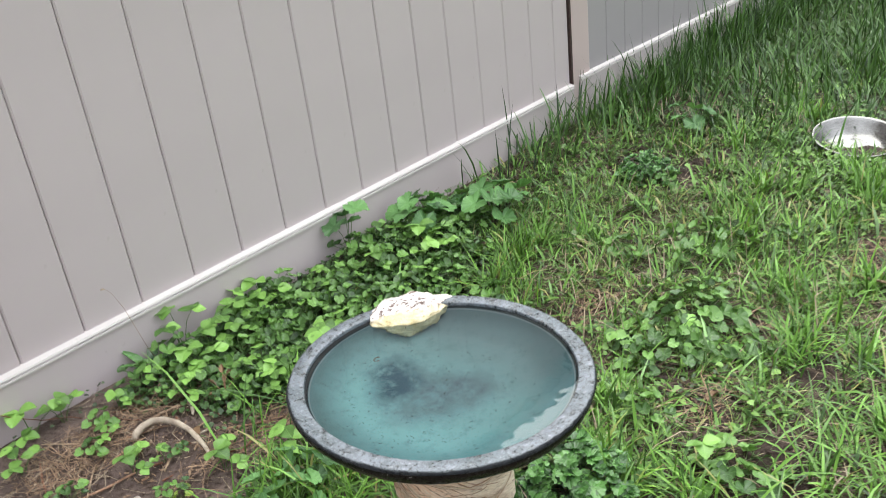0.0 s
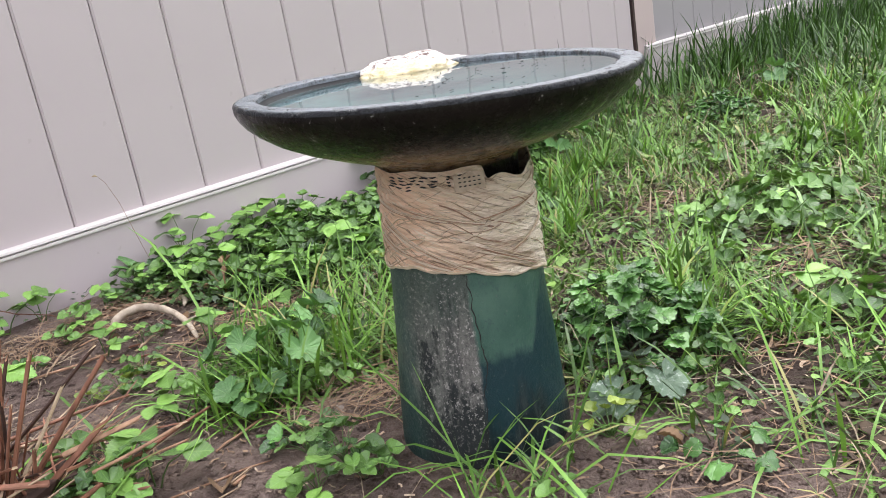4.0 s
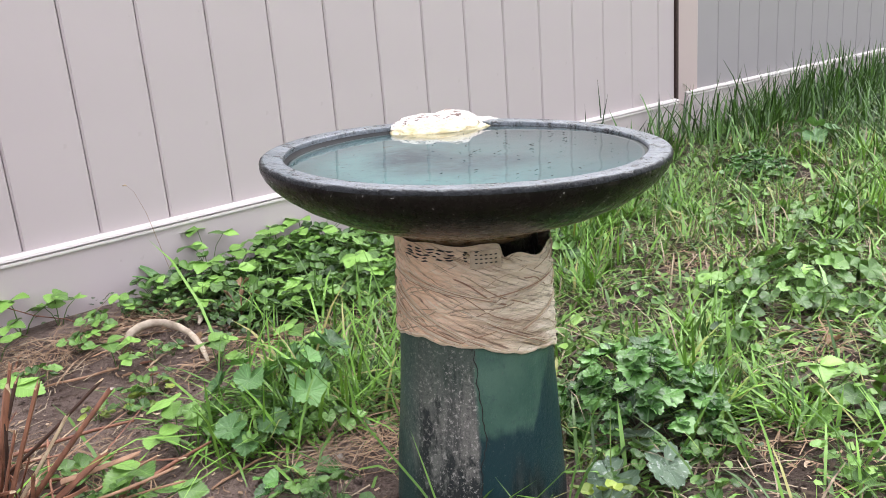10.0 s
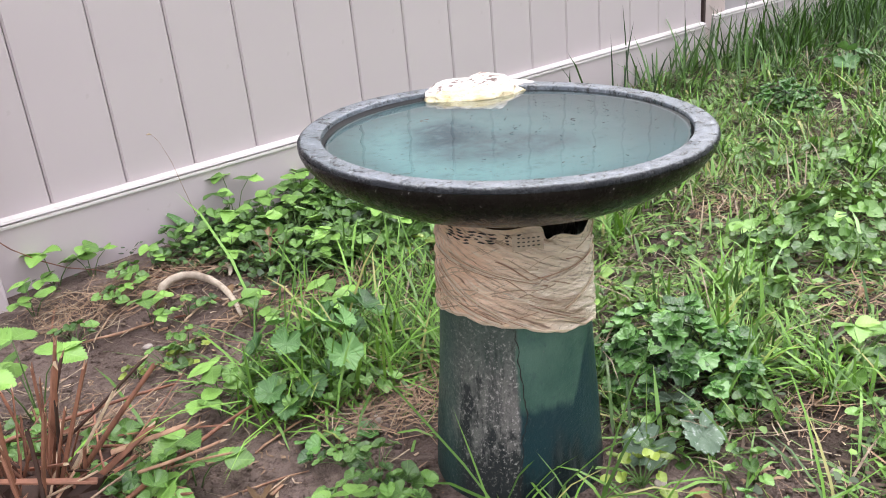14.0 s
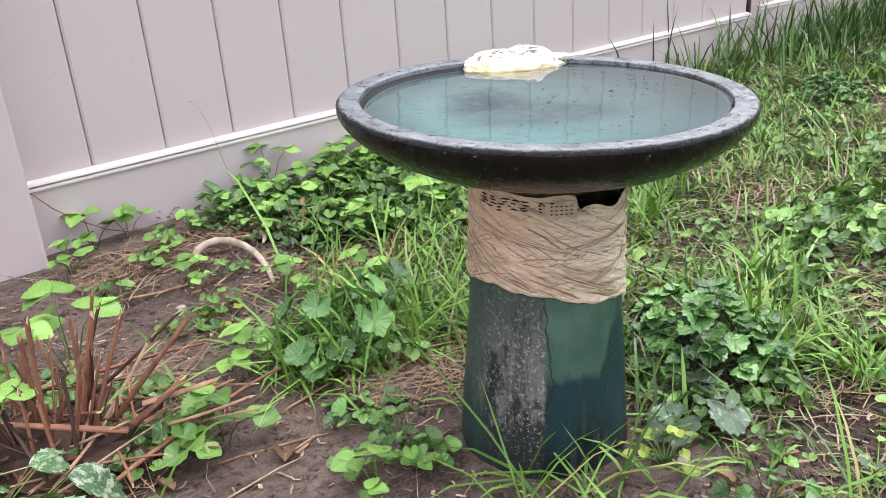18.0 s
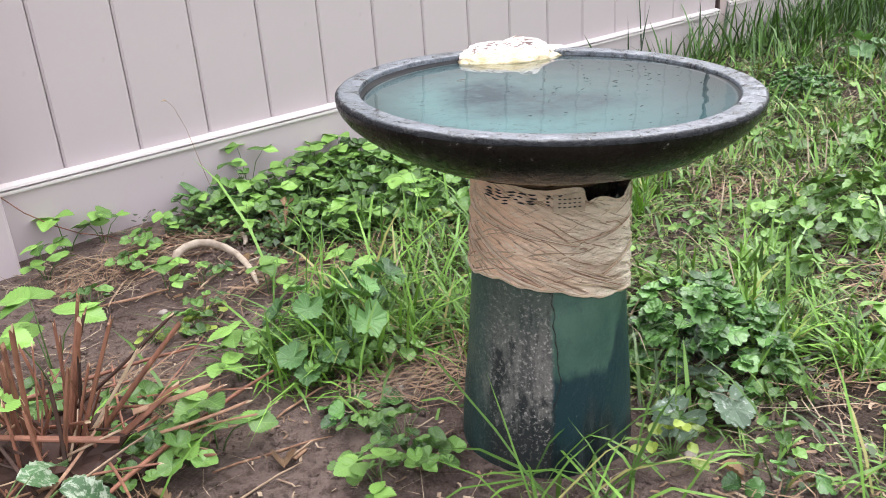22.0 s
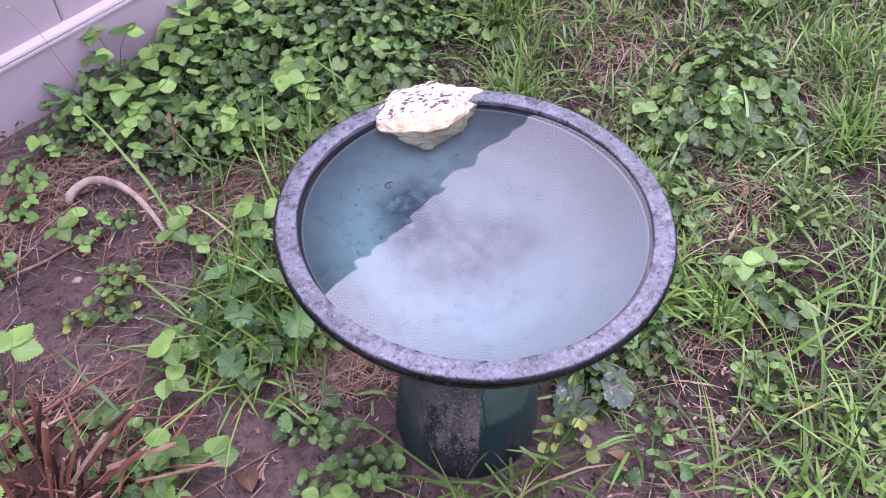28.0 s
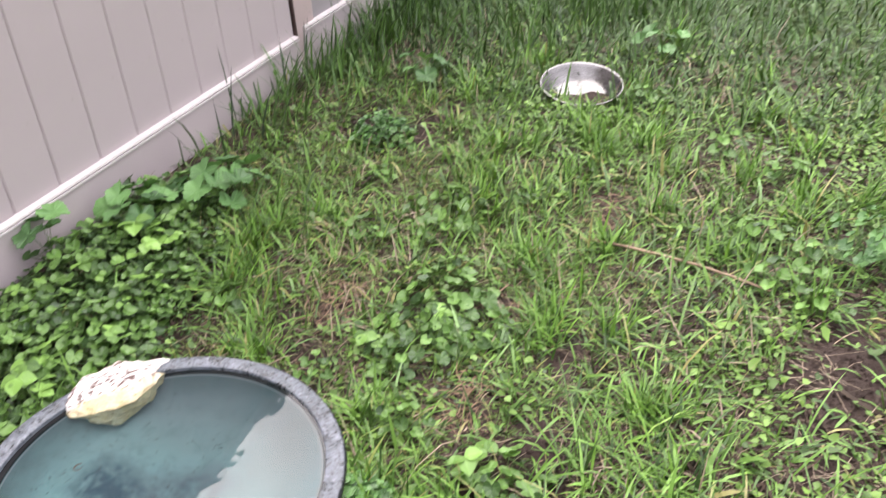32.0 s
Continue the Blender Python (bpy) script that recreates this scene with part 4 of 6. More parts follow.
def wrap_bottom(a):
    d = (math.degrees(a) + 180) % 360 - 180
    knots = ((-180, 0.225), (-120, 0.226), (-84, 0.232), (-34, 0.241), (0, 0.2345), (30, 0.2245), (67, 0.214), (90, 0.206), (140, 0.215), (180, 0.225))
    return float(np.interp(d, [q[0] for q in knots], [q[1] for q in knots])) + 0.0012 * math.sin(a * 7 + 1) + 0.0008 * math.sin(a * 17)


na, nz = 300, 64
wv, wf, wuv = [], [], []
for i in range(na):
    a = 2 * math.pi * i / na - math.pi
    z0, z1 = wrap_bottom(a), wrap_top(a)
    for j in range(nz + 1):
        f_ = j / nz
        z = z0 + (z1 - z0) * f_
        folds = 0.0013 * math.sin(z * 520 + a * 15 + 2 * math.sin(a * 3)) + 0.0012 * math.sin(z * 330 - a * 11 + 1.5 * math.sin(a * 5 + 2)) + 0.0009 * math.sin(z * 1100 + a * 6 + 1.4 * math.sin(a * 4)) + 0.0012 * noise.noise(Vector((a * 6, z * 130 + a * 3, 1.0)))
        r = ped_r(min(z, 0.309)) + 0.0030 + 0.65 * folds * (1 if 0 < j < nz else 0.4) - (0.003 if j == 0 else 0)
        wv.append((r * math.cos(a), r * math.sin(a), z))
        wuv.append((a * 0.087, z))
for i in range(na):
    for j in range(nz):
        k, q = i * (nz + 1) + j, ((i + 1) % na) * (nz + 1) + j
        wf.append((k, q, q + 1, k + 1))
wrap = part("wrap", mesh("wrap", wv, wf, WRAP, wuv), bath, "dirty cream gauze bandage with folds and strands", LEAN @ ped_turn)
for i in range(30):
    a0, z0 = rnd.uniform(-1.7, 1.5), rnd.uniform(0.222, 0.315)
    slope, ln = rnd.choice([-0.040, -0.034, -0.048, -0.03, 0.03, 0.040, 0.008]), rnd.uniform(0.35, 1.2)
    pts = []
    for s in range(12):
        a = a0 + ln * s / 11
        z = min(max(z0 + slope * ln * s / 11 + 0.0022 * math.sin(s * 0.55 + i), wrap_bottom(a) + 0.002), wrap_top(a) - 0.002)
        r = ped_r(min(z, 0.309)) + 0.0042
        pts.append((r * math.cos(a), r * math.sin(a), z))
    part("strand", tube_mesh("strand", pts, [0.0003 + 0.0005 * rnd.random()] * 12, (TWIG, CANE_END, CANE_END, CANE_TAN)[i % 4], 5), wrap)

hem = []
for i in range(121):
    a = -math.pi + 2 * math.pi * i / 120
    z = wrap_bottom(a) + 0.0012
    hem.append(((ped_r(z) + 0.0022) * math.cos(a), (ped_r(z) + 0.0022) * math.sin(a), z))
part("hem", tube_mesh("hem", hem, [0.0021 + 0.0004 * math.sin(i * 1.7) for i in range(121)], HEM, 7), wrap, "smooth pale hem")
# taut bundles of thread slanting down across the cloth
bundle = random.Random(8)
for a0, z0, a1, z1, count in ((-1.15, 0.290, 0.12, 0.236, 7), (-1.25, 0.272, -0.15, 0.240, 5), (-0.9, 0.305, 0.3, 0.285, 4), (0.15, 0.262, 1.0, 0.226, 6), (0.2, 0.283, 1.3, 0.300, 5), (-1.3, 0.312, -0.1, 0.292, 4), (0.6, 0.250, 1.35, 0.272, 4)):
    for q in range(count):
        j0, j1 = bundle.uniform(-0.006, 0.006), bundle.uniform(-0.003, 0.003)
        pts = []
        for i in range(14):
            f_ = i / 13
            a = a0 + (a1 - a0) * f_
            z = max(z0 + j0 + (z1 + j1 - z0 - j0) * f_, wrap_bottom(a) + 0.001)
            r = ped_r(min(z, 0.309)) + 0.0048 + 0.0008 * math.sin(f_ * math.pi)
            pts.append((r * math.cos(a), r * math.sin(a), z))
        part("strand", tube_mesh("strand", pts, [0.0003] + [bundle.uniform(0.0003, 0.0007)] * 12 + [0.0002], (HEM, CANE_END, HEM, CANE_TAN, HEM)[q % 5], 5), wrap)
# a perforated flap beside the torn opening
fl_v, fl_f = [], []
for i in range(9):
    a = radians(-1 + 21 * i / 8)
    for z in (0.3385, 0.3215):
        r = ped_r(0.309) + 0.0052
        fl_v.append((r * math.cos(a), r * math.sin(a), z - 0.0015 * math.sin(i * 0.9)))
    if i:
        fl_f.append((2 * i - 2, 2 * i, 2 * i + 1, 2 * i - 1))
flap = part("flap", mesh("flap", fl_v, fl_f, FLAP), wrap, "pale perforated plastic flap")
for row in range(3):
    for col in range(5):
        a, r, z = radians(3 + 3.3 * col), ped_r(0.309) + 0.0054, 0.3345 - 0.0042 * row
        w = radians(0.9)
        part("hole", tube_mesh("hole", [(r * math.cos(a - w), r * math.sin(a - w), z), (r * math.cos(a), r * math.sin(a), z), (r * math.cos(a + w), r * math.sin(a + w), z)], [0.0004, 0.0008, 0.0004], CRACK, 5), flap)

# slots of the open mesh showing dark under the bowl
slot_r = random.Random(12)
for d in (-50, -42, -33, -25, -16, -4, 3, 9):
    for row in range(slot_r.choice((3, 4, 5))):
        a0, z = radians(d + slot_r.uniform(-2, 2)), 0.3385 - 0.0031 * row - slot_r.uniform(0, 0.0012)
        length = slot_r.uniform(0.07, 0.13) if d < -10 else slot_r.uniform(0.03, 0.05)
        pts = []
        for q in range(5):
            a = a0 + q * length / 4 - 0.012 * row
            r = ped_r(min(z, 0.309)) + 0.0040
            pts.append((r * math.cos(a), r * math.sin(a), z + 0.0005 * math.sin(q + d)))
        part("slot", tube_mesh("slot", pts, [0.0003, 0.0008, 0.0009, 0.0008, 0.0003], CRACK, 5), wrap)

# water up to the lowest point of the leaning rim
WZ = RIM_Z - 0.0080
ring, wpts = 96, [(0.0, 0.0, 0.0)]
wfaces = []
for j in range(1, 7):
    for i in range(ring):
        a = 2 * math.pi * i / ring
        wpts.append((0.1898 * j / 6 * math.cos(a), 0.1898 * j / 6 * math.sin(a), 0.0))
for i in range(ring):
    wfaces.append((0, 1 + i, 1 + (i + 1) % ring))
    for j in range(5):
        p, q = 1 + j * ring, 1 + (j + 1) * ring
        wfaces.append((p + i, q + i, q + (i + 1) % ring, p + (i + 1) % ring))
water = new("water", mesh("water", wpts, wfaces, WATER))
water.matrix_basis = Matrix.Translation((CX, CY, WZ)) @ Vector((0, 0, 1)).rotation_difference(Vector((0.017, -0.016, 1))).to_matrix().to_4x4()
water.visible_shadow = False
tagged(water, "clear shallow rain water in the bird bath, mirroring fence and sky", "water", kind="structure")

# rock on the rim
bm = bmesh.new()
bmesh.ops.create_icosphere(bm, subdivisions=5, radius=1.0)
for v in bm.verts:
    p = v.co.copy()
    n1 = noise.fractal(p * 1.5 + Vector((3.1, 0.4, 1.7)), 0.9, 2.1, 4)
    n2 = noise.noise(p * 4.6 + Vector((0, 5, 0)))
    k = 1 + 0.15 * n1 + 0.07 * n2
    # blunt end, swelling past the middle, then a thin tail
    tall_ = 0.80 - 0.10 * p.x + 0.34 * math.exp(-((p.x - 0.22) / 0.36) ** 2) - 0.50 * max(0.0, p.x - 0.45)
    wide = 1.0 - 0.55 * max(0.0, p.x - 0.35) - 0.10 * p.x
    x, y, z = p.x * 0.065, (p.y * 0.036 if p.y > 0 else -0.050 * abs(p.y) ** 0.72) * wide, p.z * (0.0165 if p.z > 0 else 0.021) * tall_
    if p.y < 0:
        z *= 1 - 0.30 * (-p.y) ** 1.5
        z -= 0.013 * (-p.y) ** 1.4
    step = 0.0022 * round(2.2 * noise.noise(p * 2.7 + Vector((7, 1, 2))))
    v.co = Vector((x, y, z)) * k + p * (step + 0.0016 * noise.noise(p * 9.0))
me = bpy.data.meshes.new("rock")
bm.to_mesh(me)
bm.free()
me.materials.append(ROCK)
me.shade_smooth()
rock = new("rock", me)
rock.matrix_basis = pose(0.291, -0.901, RIM_Z - 0.005, 9, 0, -29)
tagged(rock, "cream and yellow quartz rock with dark flecks on the bowl's rim", "rock")

# bits lying in the basin
many = []
for i in range(110):
    a, r = rnd.uniform(0, 6.28), 0.17 * math.sqrt(rnd.random())
    x, y, q, s = r * math.cos(a), r * math.sin(a), rnd.uniform(0, 6.28), rnd.uniform(0.0015, 0.006)
    many.append((((x, y, 0), (x + s * math.cos(q), y + s * math.sin(q), 0.0006)), (0.00035, 0.00025)))
bits = new("leaf_bits", join_tubes("leaf_bits", many, CRACK, 4))
bits.location = (CX, CY, WZ + 0.0004)
tagged(bits, "dark specks of leaf litter floating on the water", "leaf litter", kind="stuff")
curl = [(0.006 * math.cos(t * 0.55) * (1 - t * 0.03), 0.0045 * math.sin(t * 0.55), 0.001) for t in range(10)]
curled = new("curled_leaf", tube_mesh("curled_leaf", curl, [0.0008, 0.0010, 0.0011, 0.0010, 0.0009, 0.0008, 0.0007, 0.0006, 0.0005, 0.0003], CANE, 5))
curled.location = (0.160, -0.950, WZ - 0.001)
tagged(curled, "small curled brown leaf floating on the water", "leaf")

# ---- steel dish ----
dish = empty("steel_dish", "shallow stainless steel pet dish lying in the grass", "dish", pose(2.303, -1.018, -0.010, 2, -9, 20) @ Matrix.Diagonal((1.0, 1.0, 0.72, 1.0)))
part("bowl", lathe("bowl", [(0.0, 0.0), (0.07, 0.001), (0.088, 0.006), (0.10, 0.018), (0.122, 0.055), (0.129, 0.070), (0.132, 0.073), (0.136, 0.074), (0.138, 0.072), (0.136, 0.069), (0.131, 0.068), (0.106, 0.014), (0.09, 0.001), (0.07, -0.004), (0.0, -0.005)], STEEL, 72), dish)

# ---- canes of the cut-back shrub, root, twigs ----
shrub = empty("cut_shrub", "cut-back shrub stump with splayed reddish-brown canes", "shrub", pose(-0.285, -0.70, hz(-0.285, -0.70)))
sr = random.Random(21)


RIGHT, AWAY = Vector((0.779, -0.627, 0)), Vector((0.627, 0.779, 0))


def cane(base, tip, r0, material, flat=0.75, torn=True):
    """A cut stick with bark ridges, a little flattened, its top broken off in splinters."""
    base, tip = Vector(base), Vector(tip)
    d = tip - base
    n, sides = 7, 8
    axis = d.normalized()
    a = axis.cross(Vector((0.2, 0.9, 0.3))).normalized()
    b = axis.cross(a)
    ph = sr.uniform(0, 6.28)
    ridge = [1 + sr.uniform(-0.30, 0.22) for _ in range(sides)]
    bow = Vector((sr.uniform(-1, 1), sr.uniform(-1, 1), 0)) * d.length * 0.03
    verts, faces = [], []
    for i in range(n):
        f_ = i / (n - 1)
        p = base + d * f_ + bow * math.sin(math.pi * f_)
        r = r0 * (1.12 - 0.22 * f_) * (1 + sr.uniform(-0.07, 0.07))
        for q in range(sides):
            t = ph + 2 * math.pi * q / sides
            up = axis * (sr.uniform(-0.004, 0.011) if torn and i == n - 1 else 0)
            verts.append(p + (a * math.cos(t) * flat + b * math.sin(t)) * r * ridge[q] + up)
    for i in range(n - 1):
        for q in range(sides):
            t = (q + 1) % sides
            faces.append((i * sides + q, i * sides + t, (i + 1) * sides + t, (i + 1) * sides + q))
    verts.append(tip - axis * 0.004)
    me = mesh("cane", verts, faces, material, smooth=False)
    ob = part("cane", me, shrub)
    top = (n - 1) * sides
    fv = [verts[top + q] + (tip - verts[top + q]) * 0.06 for q in range(sides)] + [tip - axis * 0.001]
    part("cut_end", mesh("cut_end", fv, [(q, (q + 1) % sides, sides) for q in range(sides)], CANE_END if sr.random() < 0.5 else CANE_TAN, smooth=False), ob, "pale torn end")
    return ob


def placed(across, away, up):
    p = RIGHT * across + AWAY * away
    return (p.x, p.y, up)


# upright stubs: (foot across, tip across, tip height, radius)
STUBS = ((-0.010, 0.013, 0.200, 0.0042), (0.004, 0.021, 0.167, 0.0036), (-0.007, 0.046, 0.189, 0.0037), (-0.003, 0.052, 0.172, 0.0034), (0.012, 0.063, 0.180, 0.0048), (0.016, 0.063, 0.152, 0.0044), (0.020, 0.108, 0.193, 0.0037), (-0.020, -0.019, 0.162, 0.0040), (-0.039, -0.040, 0.129, 0.0042), (-0.045, -0.075, 0.150, 0.0042), (-0.030, -0.095, 0.120, 0.0040), (-0.055, -0.120, 0.165, 0.0044))
for i, (f0, f1, h, r) in enumerate(STUBS):
    dep = sr.uniform(-0.035, 0.035)
    cane(placed(f0, dep, -0.01), placed(f1, dep * 1.6, h), r * 0.9, CANE_DARK if i % 6 == 3 else CANE, sr.uniform(0.7, 1.0))
# long canes leaning out over the bed: (foot across, foot height, tip across, tip height, radius)
LEANING = ((0.030, 0.07, 0.159, 0.177, 0.0030), (0.045, 0.04, 0.121, 0.145, 0.0030), (0.050, 0.03, 0.163, 0.160, 0.0042), (0.060, 0.02, 0.153, 0.095, 0.0040), (0.100, 0.065, 0.187, 0.090, 0.0044), (0.090, 0.050, -0.036, 0.072, 0.0042), (0.020, -0.01, 0.083, 0.030, 0.0048), (0.045, 0.010, 0.140, 0.012, 0.0040))
for i, (f0, h0, f1, h1, r) in enumerate(LEANING):
    dep = sr.uniform(-0.03, 0.02) if i != 5 else -0.03
    cane(placed(f0, dep, h0), placed(f1, dep * 1.3, h1), r, (CANE_DARK, CANE_END, CANE, CANE, CANE_TAN, CANE, CANE_DARK, CANE_TAN)[i], sr.uniform(0.45, 0.8))
cane(placed(0.030, -0.075, 0.004), placed(0.007, -0.05, 0.105), 0.0050, CANE, 0.5)
cane(placed(0.035, -0.06, 0.010), placed(0.030, -0.03, 0.120), 0.0032, CANE_DARK)
# shorter broken canes packed round the crown and litter of split sticks
for i in range(110):
    a, ln = sr.uniform(0, 6.283), sr.uniform(0.05, 0.16)
    lean = sr.uniform(0.05, 0.6) if i < 36 else sr.uniform(1.15, 1.5)
    bx, by = (sr.uniform(-0.06, 0.05), sr.uniform(-0.055, 0.055)) if i < 36 else (sr.uniform(-0.10, 0.12), sr.uniform(-0.10, 0.10))
    z0 = -0.008 if i < 36 else sr.uniform(0.008, 0.045)
    tip = (bx + math.cos(a) * math.sin(lean) * ln, by + math.sin(a) * math.sin(lean) * ln, z0 + math.cos(lean) * ln)
    cane((bx, by, z0), tip, sr.uniform(0.0016, 0.0034) if i < 36 else sr.uniform(0.0009, 0.0026), (CANE_DARK, CANE, CANE, CANE)[i % 4] if i < 36 else (CANE, CANE_TAN, CANE, TWIG, CANE_DARK)[i % 5], sr.uniform(0.45, 0.9))

# root crown, enlarged and near-black to stand in for shade among the canes
bm = bmesh.new()
bmesh.ops.create_icosphere(bm, subdivisions=4, radius=1.0)
for v in bm.verts:
    v.co *= 1 + 0.45 * noise.fractal(v.co * 2.2, 0.8, 2.2, 4)
    v.co = Vector((v.co.x * 0.10, v.co.y * 0.095, v.co.z * 0.045))
me = bpy.data.meshes.new("crown")
bm.to_mesh(me)
bm.free()
me.materials.append(CANE_DARK)
part("crown", me, shrub, "dark ragged root crown")
rz = hz(0.1, -0.25) + 0.005
root_pts = [(0.068, -0.262, 0.001), (0.078, -0.259, 0.010), (0.096, -0.258, 0.016), (0.117, -0.262, 0.018), (0.134, -0.280, 0.018), (0.145, -0.310, 0.015), (0.148, -0.346, 0.011), (0.144, -0.380, 0.008), (0.139, -0.408, 0.004), (0.134, -0.430, -0.003), (0.131, -0.445, -0.012)]
root = new("tree_root", tube_mesh("tree_root", [(x, y, z + rz) for x, y, z in root_pts], [0.0058, 0.0082, 0.0086, 0.0076, 0.0066, 0.0064, 0.0052, 0.0052, 0.0044, 0.0038, 0.0028], ROOT, 11, 0.35))
tagged(root, "pale weathered root arching out of the soil", "root")


def stick(x, y, turn, ln, r, material, label, lift=0.004, bend=0.01, rise=0.0):
    z = max(hz(x, y), hz(x + math.cos(turn) * ln, y + math.sin(turn) * ln)) + r * 0.8 + lift
    pts = [(x + math.cos(turn) * ln * s / 5 - math.sin(turn) * bend * math.sin(s * 0.63), y + math.sin(turn) * ln * s / 5 + math.cos(turn) * bend * math.sin(s * 0.63), z + rise * s / 5 + 0.001 * math.sin(s * 2)) for s in range(6)]
    ob = new("twig", tube_mesh("twig", pts, [r * 0.8, r, r * 1.05, r, r * 0.9, r * 0.55], material, 6, 0.3))
    tagged(ob, label, "twig", "twigs on the soil")
    return ob


TWIGS_A = ((0.2, -0.2, 2.5, 0.14, 0.004), (0.23, -0.33, 0.2, 0.1, 0.0035), (0.02, -0.34, 2.9, 0.13, 0.005), (0.1, -0.45, 0.3, 0.09, 0.003), (-0.08, -0.33, 0.9, 0.12, 0.0035), (0.25, -0.42, -0.6, 0.16, 0.003), (0.03, -0.2, 2.2, 0.15, 0.003), (-0.12, -0.25, 1.2, 0.14, 0.004), (-0.05, -0.8, 0.2, 0.1, 0.0035), (-0.16, -0.84, -0.3, 0.16, 0.003), (0.04, -0.8, 0.4, 0.07, 0.003), (-0.24, -0.92, 0.1, 0.18, 0.0026),)
TWIGS_B = ((-0.2, -1.0, -0.9, 0.1, 0.004), (0.27, -0.3, 1.9, 0.12, 0.0025), (0.33, -0.42, 0.5, 0.1, 0.003), (0.2, -0.385, -0.75, 0.13, 0.0042), (0.155, -0.485, 0.3, 0.14, 0.0042), (0.05, -0.4, 0.6, 0.06, 0.004), (0.09, -0.36, -0.3, 0.05, 0.003), (0.0, -0.28, 0.1, 0.1, 0.003), (0.04, -0.23, -0.5, 0.13, 0.0025), (0.12, -0.21, 2.0, 0.08, 0.003), (-0.02, -0.44, -0.2, 0.09, 0.003),)
for x, y, t, ln, r in TWIGS_A + TWIGS_B:
    stick(x, y, t, ln * 0.9, r * 0.5, (TWIG, CANE_TAN, CANE)[int(ln * 1000) % 3], "dry brown twig lying on bare soil", lift=0.002, bend=0.003)
stick(0.212, -0.243, -1.95, 0.060, 0.0048, ROOT, "stub of pale weathered root on the soil", lift=0.004, bend=0.006)
stick(0.135, -0.232, -0.35, 0.085, 0.0035, TWIG, "flat pale stem lying beside the root", lift=0.004)
stick(1.41, -1.27, -1.77, 0.43, 0.0035, TWIG, "long thin dry twig lying across the grass", lift=0.03, bend=0.02)
stick(-0.30, -0.85, 0.35, 0.30, 0.0028, CANE, "cut reddish cane lying on the soil", lift=0.03)
stick(-0.33, -0.60, -0.15, 0.26, 0.0028, CANE, "cut reddish cane lying on the soil", lift=0.05)

for x, y, s in ((-0.02, -0.40, 0.007), (0.39, -1.34, 0.007), (0.21, -1.33, 0.010), (0.245, -1.205, 0.008), (0.27, -1.17, 0.008), (0.10, -0.86, 0.008), (-0.13, -0.62, 0.006)):
    bm = bmesh.new()
    bmesh.ops.create_icosphere(bm, subdivisions=3, radius=1.0)
    for v in bm.verts:
        v.co *= 1 + 0.28 * noise.noise(v.co * 1.4 + Vector((x * 40, y * 40, 0)))
        v.co = Vector((v.co.x * s * 1.25, v.co.y * s * 0.85, v.co.z * s * 0.6))
    me = bpy.data.meshes.new("pebble")
    bm.to_mesh(me)
    bm.free()
    me.materials.append(PEBBLE)
    me.shade_smooth()
    ob = new("pebble", me)
    ob.matrix_basis = pose(x, y, hz(x, y) + s * 0.3, 0, 0, x * 900)
    tagged(ob, "small pale stone half sunk in damp soil", "pebble", "pebbles")

# dead leaves and chips of wood
DEAD = [leaf("dead_leaf", 0.040, 0.026, DEAD_LEAF, "ovate", 1, 0.45, 0.3, cup=0.25, na=12), leaf("dead_leaf", 0.034, 0.022, DEAD_LEAF, "lobed", 1, 0.3, -0.25, cup=0.3, na=14)]
dl = random.Random(77)
for x, y in ((0.56, -0.48), (0.30, -1.33), (0.365, -1.205), (0.85, -1.18), (0.16, -0.34), (0.245, -1.24), (0.04, -0.30), (1.04, -0.80), (-0.10, -0.90), (0.33, -0.24), (0.62, -0.50), (-0.22, -0.86), (0.50, -1.27)):
    ob = new("dead_leaf", dl.choice(DEAD))
    ob.matrix_basis = pose(x, y, hz(x, y) + 0.006, dl.uniform(-10, 15), dl.uniform(-25, 25), dl.uniform(0, 360)) @ Matrix.Scale(dl.uniform(0.6, 1.1), 4)
    tagged(ob, "curled dead brown leaf lying on the ground", "leaf", "dead leaves")
for i in range(26):
    x, y = (dl.uniform(-0.02, 0.32), dl.uniform(-0.50, -0.22)) if i < 22 else (dl.uniform(-0.30, 0.0), dl.uniform(-0.98, -0.76))
    ln, w = dl.uniform(0.010, 0.034), dl.uniform(0.002, 0.0045)
    bm = bmesh.new()
    bmesh.ops.create_cube(bm, size=1.0)
    for v in bm.verts:
        v.co = Vector((v.co.x * ln * dl.uniform(0.8, 1.1), v.co.y * w * dl.uniform(0.5, 1.2), v.co.z * 0.0025 * dl.uniform(0.7, 1.5)))
    me = bpy.data.meshes.new("wood_chip")
    bm.to_mesh(me)
    bm.free()
    me.materials.append(dl.choice((TWIG, ROOT, CANE_TAN, CANE)))
    ob = new("wood_chip", me)
    ob.matrix_basis = pose(x, y, hz(x, y) + 0.003, dl.uniform(-8, 8), dl.uniform(-8, 8), dl.uniform(0, 360))
    tagged(ob, "splintered chip of wood lying on bare soil", "wood chip", "wood chips")

# wispy dry stalk against the fence and a thin vine by the post
stalk_pts = [(0.275, -0.055, hz(0.275, -0.055)), (0.255, -0.052, 0.06), (0.243, -0.048, 0.12), (0.232, -0.042, 0.18), (0.218, -0.035, 0.225), (0.207, -0.033, 0.240)]
stalk = empty("dry_stalk", "thin wispy dry weed stalk leaning against the fence", "weed", pose(0, 0, 0))
part("stem", tube_mesh("stem", stalk_pts, [0.0007, 0.0006, 0.0006, 0.0005, 0.0004, 0.0003], TWIG, 5), stalk)
